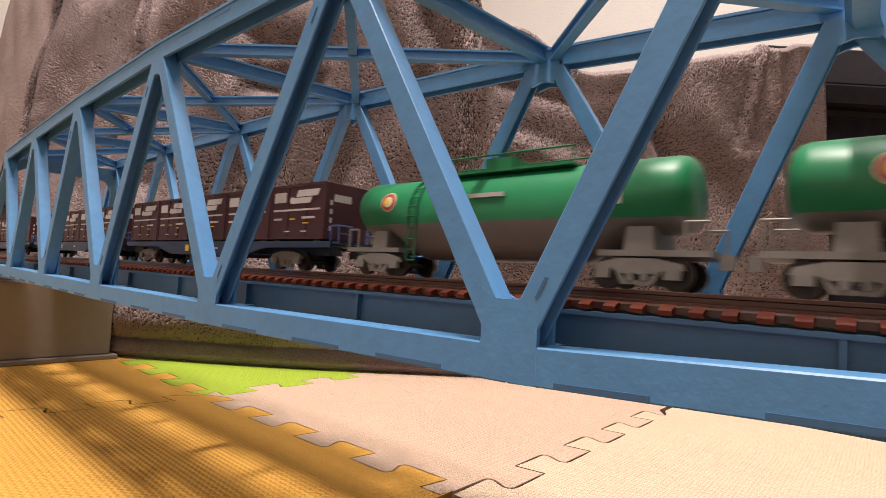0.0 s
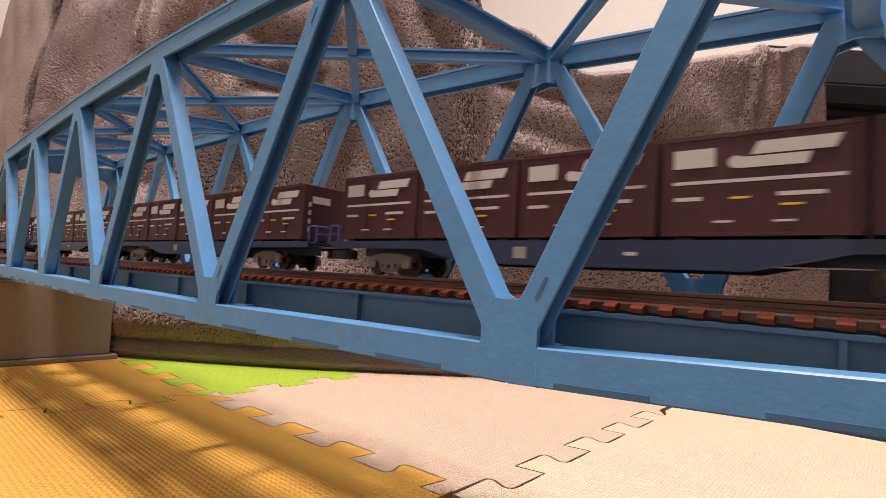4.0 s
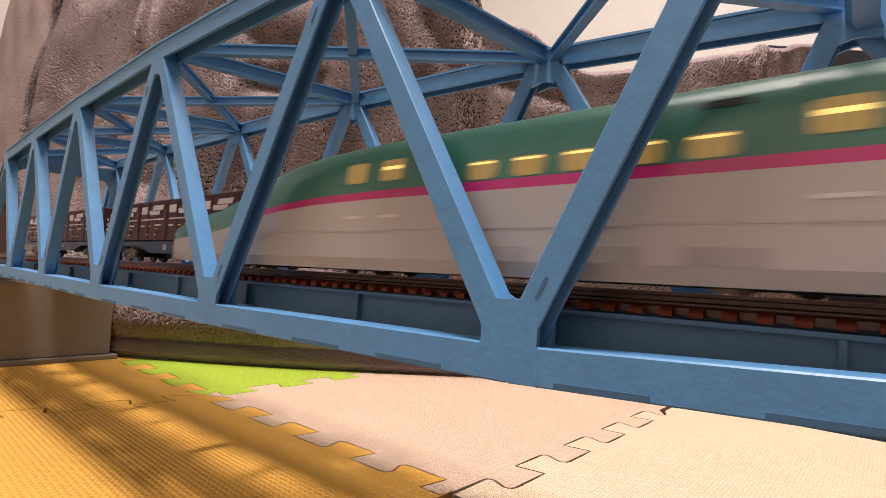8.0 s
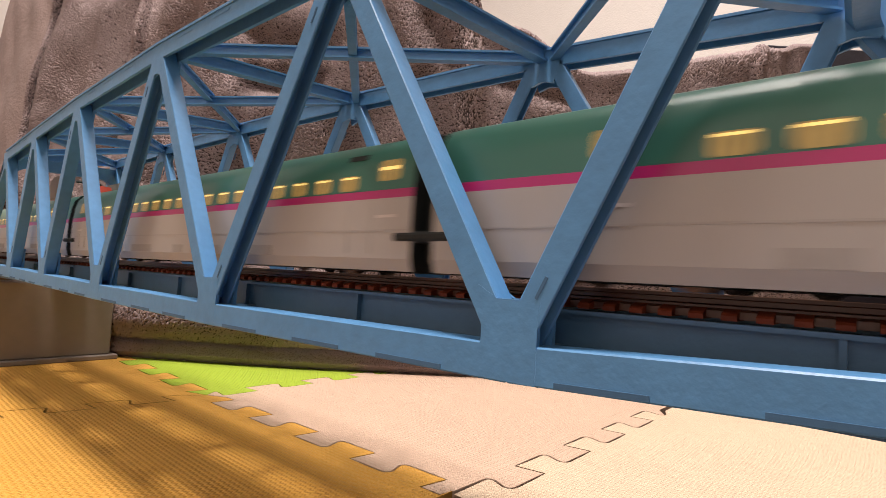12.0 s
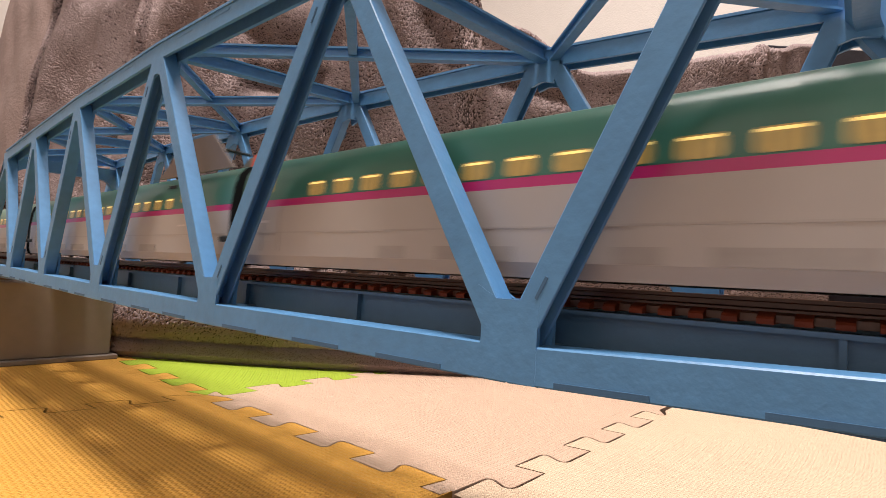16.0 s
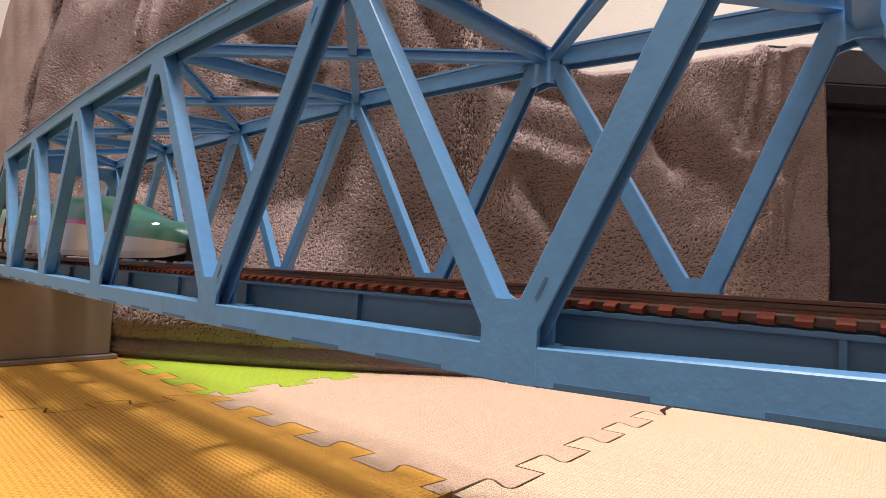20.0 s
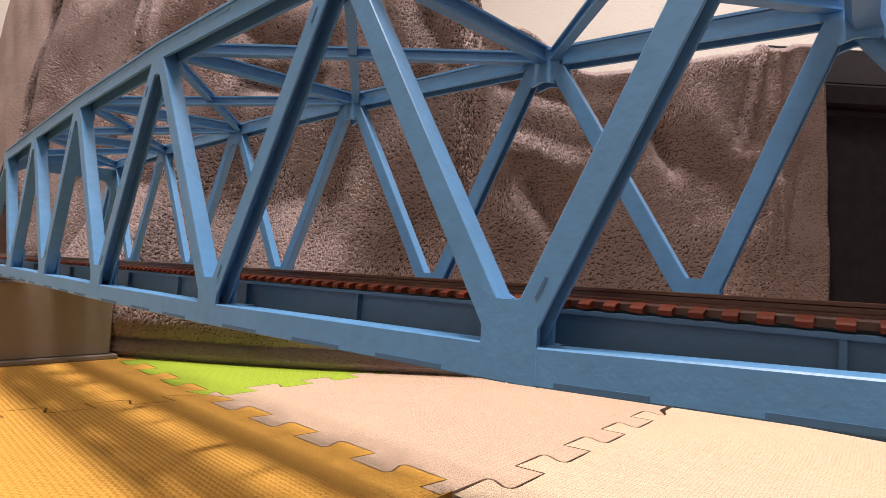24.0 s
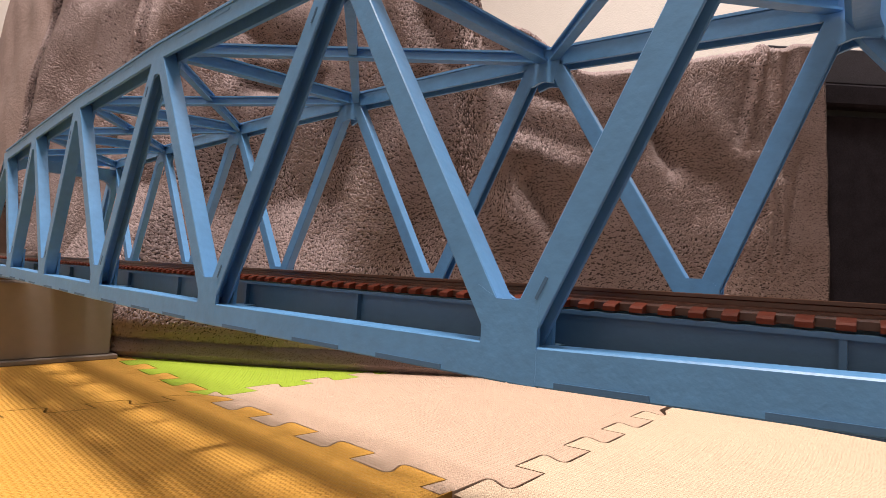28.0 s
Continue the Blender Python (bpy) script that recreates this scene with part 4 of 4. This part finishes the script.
def container_wagon(plate_color):
    root = empty("container_wagon", "dark blue flat wagon loaded with five maroon containers", "freight wagon", "container wagons of the freight train")
    bm = bmesh.new()
    for s in (-1, 1):
        plate(bm, [(-80, 9.6), (-80, 7.6), (-44, 7.4), (-30, 4.2), (30, 4.2), (44, 7.4), (80, 7.6), (80, 9.6)], s * 8.6 - 0.5, s * 8.6 + 0.5)
    block(bm, -80, 80, -8.1, 8.1, 8.4, 9.6)
    block(bm, -72, 72, -2.5, 2.5, 5.5, 8.4)
    frame_part = part("underframe", bm, WAGON_BLUE, root, "dark blue-grey fish-bellied frame")
    for x, w in ((-16.0, 3.2), (9, 2.4)):
        bm = bmesh.new()
        block(bm, x, x + w, -9.25, -9.12, 5.6 if w > 3 else 6.6, 8.2 if w > 3 else 7.3)
        part("lettering_bar", bm, plate_color if w > 3 else LABEL_WHITE, frame_part)
    for x in (-56, 56):
        freight_bogie(root, x)
    for x in (-1, 1):
        bm = bmesh.new()
        block(bm, min(x * 80, x * 86), max(x * 80, x * 86), -1.2, 1.2, 4.6, 7.4)
        part("coupler", bm, E5_DARK, root)
        for s in (-1, 1):
            bm = bmesh.new()
            for (xa, ya, za), (xb, yb, zb) in (((78.6, 8, 9.5), (78.6, 8, 14.4)), ((78.6, 8, 14.4), (82.5, 8, 14.4)), ((82.5, 8, 14.4), (82.5, 8, 9.5)), ((82.5, 8, 14.4), (82.5, 3, 14.4)), ((82.5, 3, 14.4), (82.5, 3, 9.5)), ((82.5, 8, 12.0), (82.5, 3, 12.0))):
                cyl(bm, L(x * xa, s * ya, za), L(x * xb, s * yb, zb), 0.28, 6)
            part("end_railing", bm, RAILING_BLUE, root, "bright blue bent end railing")
        bm = bmesh.new()
        block(bm, min(x * 79.5, x * 83.2), max(x * 79.5, x * 83.2), -8.4, 8.4, 8.8, 9.55)
        part("end_platform", bm, WAGON_BLUE, root)
    for k in range(5):
        x0 = -76.3 + k * 30.6
        x1 = x0 + 29.9
        bm = bmesh.new()
        block(bm, x0, x1, -8.7, 8.7, 10.2, 28.6)
        soft(bm, 0.25)
        box = part("container", bm, MAROON, root, "ribbed maroon freight container")
        for s in (-1, 1):
            for x in (x0 + 0.5, x0 + 10, x0 + 20, x1 - 0.5):
                bm = bmesh.new()
                block(bm, x - 0.4, x + 0.4, s * 8.7 - 0.25, s * 8.7 + 0.25, 11.3, 27.6)
                part("rib", bm, MAROON, box)
            for z0, z1 in ((27.7, 28.5), (10.3, 11.2)):
                bm = bmesh.new()
                block(bm, x0 + 0.3, x1 - 0.3, s * 8.7 - 0.22, s * 8.7 + 0.22, z0, z1)
                part("rail", bm, MAROON, box)
        for x in (x0 + 4, x1 - 4):
            bm = bmesh.new()
            block(bm, x - 1.5, x + 1.5, -8.2, 8.2, 9.62, 10.25)
            part("skid", bm, E5_DARK, box)
        for s in (-1, 1):
            y0, y1 = (s * 9.06, s * 8.98)
            y0, y1 = min(y0, y1), max(y0, y1)
            m = (lambda u: x0 + u) if s < 0 else (lambda u: x1 - u)

            def panel(name, u0, u1, z0, z1, mat=LABEL_WHITE, skew=0.0):
                b = bmesh.new()
                plate(b, [(m(u0), z0), (m(u1), z0), (m(u1 + skew), z1), (m(u0 + skew), z1)], y0, y1)
                part(name, b, mat, box)
            panel("label_panel", 2.2, 9.0, 22.6, 26.0)
            panel("emblem_bar", 14.6, 26.0, 24.2, 26.4, skew=1.0)
            b = bmesh.new()
            plate(b, [(m(u), z) for u, z in ((13.2, 22.0), (22.4, 22.0), (23.1, 23.9), (13.6, 23.9), (12.0, 24.3), (11.2, 23.6), (11.2, 22.7), (11.9, 22.1))], y0, y1)
            part("emblem_bar", b, LABEL_WHITE, box)
            panel("long_stripe", 2.2, 27.5, 19.6, 20.2)
            panel("lettering_bar", 2.4, 7.0, 16.6, 17.3)
            panel("lettering_bar", 18.5, 25.0, 16.9, 17.6)
            panel("lettering_bar", 11.5, 14.5, 16.7, 17.1, LABEL_YELLOW)
            panel("lettering_bar", 19.0, 22.0, 15.3, 15.7, LABEL_YELLOW)
            panel("lettering_bar", 9.0, 12.0, 12.6, 13.0)
            panel("lettering_bar", 18.0, 21.0, 12.6, 13.0)
        if k in (0, 4):
            xe = x1 + 0.06 if k == 4 else x0 - 0.06
            bm = bmesh.new()
            block(bm, xe - 0.05, xe + 0.05, -5.5, 1.5, 22.5, 24.8)
            for z in (13.0, 15.6, 18.4, 21.2):
                block(bm, xe - 0.05, xe + 0.05, -6.9, -6.1, z, z + 1.6)
            part("end_panel", bm, LABEL_WHITE, box)
    return root


def tank_wagon():
    root = empty("tank_wagon", "green and grey tank wagon with a round emblem", "tank wagon", "tank wagons of the freight train")
    top, split, wide, half = 27.2, 14.2, 9.7, 45.5

    def belly(x):
        """Lowest line of the tank: it hangs deeper between the bogies."""
        return 11.4 - 6.4 * smooth(10.0, 23.0, half - abs(x))

    def skin(x, z):
        """Half width of the tank at height z."""
        zb = belly(x)
        return wide * math.sqrt(max(0.0, 1 - ((z - (top + zb) / 2) / ((top - zb) / 2)) ** 2))
    xs = [(0.0, 0.02), (0.25, 0.55), (0.9, 0.82), (2.0, 0.95), (3.6, 1.0), (10.0, 1.0), (14.0, 1.0), (18.0, 1.0), (22.0, 1.0), (27.0, 1.0), (32.0, 1.0), (37.0, 1.0), (45.5, 1.0)]
    prof = [(-half + a, k) for a, k in xs] + [(half - a, k) for a, k in xs[-2::-1]]
    n = 28
    for name, mat, label in (("tank_top", TANK_GREEN, "glossy green upper half of the tank"), ("tank_belly", TANK_GREY, "grey lower half of the tank")):
        bm = bmesh.new()
        rings = []
        for x, k in prof:
            zb = belly(x)
            zc, a = (top + zb) / 2, (top - zb) / 2 * k
            low = math.asin(max(-0.98, min(0.98, (split - zc) / a)))
            a0, a1 = (low, math.pi - low) if name == "tank_top" else (math.pi - low, 2 * math.pi + low)
            rings.append([bm.verts.new(L(x, math.cos(a0 + (a1 - a0) * i / n) * wide * k, zc + math.sin(a0 + (a1 - a0) * i / n) * a)) for i in range(n + 1)])
        for a, b in zip(rings, rings[1:]):
            for i in range(n):
                bm.faces.new((a[i], a[i + 1], b[i + 1], b[i]))
        part(name, bm, mat, root, label, smooth=True)
    zc = 17.2
    for x in (-36, 36):
        freight_bogie(root, x, LIGHT_BOGIE)
        bm = bmesh.new()
        sx = 1 if x > 0 else -1
        block(bm, min(x - sx * 8, x + sx * 13), max(x - sx * 8, x + sx * 13), -8.2, 8.2, 6.6, 7.8)
        block(bm, x - 3, x + 3, -7.8, 7.8, 7.8, 12.5, taper=0.5)
        block(bm, min(x + sx * 13, x + sx * 15.5), max(x + sx * 13, x + sx * 15.5), -1.2, 1.2, 4.6, 7.4)
        part("end_frame", bm, LIGHT_BOGIE, root)
        for s in (-1, 1):
            bm = bmesh.new()
            for (xa, za), (xb, zb) in (((12.5, 7.6), (12.5, 13.0)), ((12.5, 13.0), (8.5, 13.0)), ((8.5, 13.0), (8.5, 7.6))):
                cyl(bm, L(x + sx * xa, s * 8.0, za), L(x + sx * xb, s * 8.0, zb), 0.3, 6)
            part("end_railing", bm, LIGHT_BOGIE, root)
    bm = bmesh.new()
    block(bm, -21, 21, -6.2, 6.2, 26.6, 27.2)
    block(bm, -4, 4, -3.5, 3.5, 27.2, 30.6)
    part("top_platform", bm, TANK_GREEN, root, "green catwalk and filling hatch on top")
    for s in (-1, 1):
        for x in (-21, -14, -7, 0, 7, 14, 21):
            bm = bmesh.new()
            cyl(bm, L(x, s * 6.1, 27.0), L(x, s * 6.1, 30.8), 0.22, 6)
            part("handrail_post", bm, LADDER_GREEN, root)
        bm = bmesh.new()
        cyl(bm, L(-21, s * 6.1, 30.7), L(21, s * 6.1, 30.7), 0.24, 6)
        part("handrail", bm, LADDER_GREEN, root)
    for s in (-1, 1):
        arc = [(skin(-22, z) + 0.3, z) for z in (26.6, 25.4, 23.5, 21.0, 18.5, 16.0, 13.2)] + [(9.8, 10.0), (9.6, 4.5)]
        for dx in (-23.4, -20.6):
            bm = bmesh.new()
            for (ya, za), (yb, zb) in zip(arc, arc[1:]):
                cyl(bm, L(dx, s * (ya + 0.3), za), L(dx, s * (yb + 0.3), zb), 0.24, 6)
            part("ladder_rail", bm, LADDER_GREEN, root)
        for ya, za in arc[1:] + [(9.7, 7.2)]:
            bm = bmesh.new()
            cyl(bm, L(-23.4, s * (ya + 0.3), za), L(-20.6, s * (ya + 0.3), za), 0.2, 6)
            part("rung", bm, LADDER_GREEN, root)
        for name, x, rad, mat, o in (("emblem_rim", -31.5, 2.7, PALE, 0.02), ("emblem", -31.5, 2.4, RED, 0.10), ("emblem_centre", -31.5, 1.5, PALE, 0.20), ("emblem_mark", -32.0, 0.85, LABEL_YELLOW, 0.28)):
            bm = bmesh.new()
            rings = []
            for q in range(5):
                ring = []
                for w in range(24):
                    dx, z = rad * q / 4 * math.cos(w * math.pi / 12), 20.2 + rad * q / 4 * math.sin(w * math.pi / 12)
                    ring.append(bm.verts.new(L(x + dx, s * (skin(x + dx, z) + 0.14 + o), z)))
                rings.append(ring)
            for ra, rb in zip(rings[1:], rings[2:]):
                for w in range(24):
                    bm.faces.new((ra[w], ra[(w + 1) % 24], rb[(w + 1) % 24], rb[w]))
            bm.faces.new(rings[1])
            part(name, bm, mat, root)
        bm = bmesh.new()
        block(bm, 27, 33, min(s * 9.1, s * 9.95), max(s * 9.1, s * 9.95), zc - 0.5, zc + 6)
        sign = part("notice_panel", bm, LABEL_WHITE, root)
        bm = bmesh.new()
        block(bm, 28, 32, min(s * 9.9, s * 10.05), max(s * 9.9, s * 10.05), zc + 0.5, zc + 5)
        part("notice_mark", bm, RED, sign)
        bm = bmesh.new()
        block(bm, -4, 6, min(s * 9.2, s * 9.9), max(s * 9.2, s * 9.9), zc + 2.6, zc + 3.6)
        part("lettering_bar", bm, LABEL_WHITE, root)
    return root


# ---- build ----
room()
MAT_COLORS = {(-3, -1): "orange", (-2, -1): "orange", (-1, -1): "orange", (-3, 0): "green", (-2, 0): "green", (-1, 0): "pink", (0, 0): "cream"}
for (ci, cj), color_name in MAT_COLORS.items():
    foam_mat(ci, cj, color_name)
bridge()
for side_name in ("near", "far"):
    track(side_name)
approach(-2715, -404)
approach(86, 3520)
pier(-402, 83.5, -MAT_DROP, ((-378, 66, FAR_BOT_Z[5]), (-378, 3, BOT_Z[5])))
pier(66, 74, -MAT_DROP - 10.6, ((74, 66, FAR_BOT_Z[-1]), (70, 3, BOT_Z[-1])))
storage_box()
towel()
cars = express_train()
tank = tank_wagon()
tanks = [tank, copy_thing(tank, Matrix())]
wagon = container_wagon(VENT)
wagons = [container_wagon(LABEL_YELLOW), wagon] + [copy_thing(wagon, Matrix()) for k in range(4)]

# place of the first coupling of the express train, in units
EXPRESS = [(0.0, 1405), (6.0, 399), (7.5, 145.5), (8.57, -31.5), (9.705, -220), (10.87, -411), (12.05, -605), (13.24, -795), (14.42, -984), (15.66, -1173), (16.83, -1360), (18.07, -1552), (20.5, -1925), (21.5, -2078), (22.5, -2200), (23.5, -2255), (24.5, -2268), (28.0, -2268)]
FREIGHT_SPEED = 83.25


def motions():
    rail = RAIL_TOP * S + LIFT
    for k, car in enumerate(cars):
        turn = 180 if k == 9 else 0
        walk(car, [(t, pose((g + 3 + (k - 1.5 + 1.0) * CAR) * S, TRACK_Y["near"] * S, rail, 0, 0, turn)) for t, g in EXPRESS])
    times = (0.0, 7.0, 14.0, 21.0, 28.0)
    for k, w in enumerate(wagons):
        walk(w, [(t, pose((-169.2 - 172 * k + FREIGHT_SPEED * t) * S, TRACK_Y["far"] * S, rail)) for t in times])
    for k, w in enumerate(tanks):
        walk(w, [(t, pose((-33 + 105 * k + FREIGHT_SPEED * t) * S, TRACK_Y["far"] * S, rail)) for t in times])


motions()
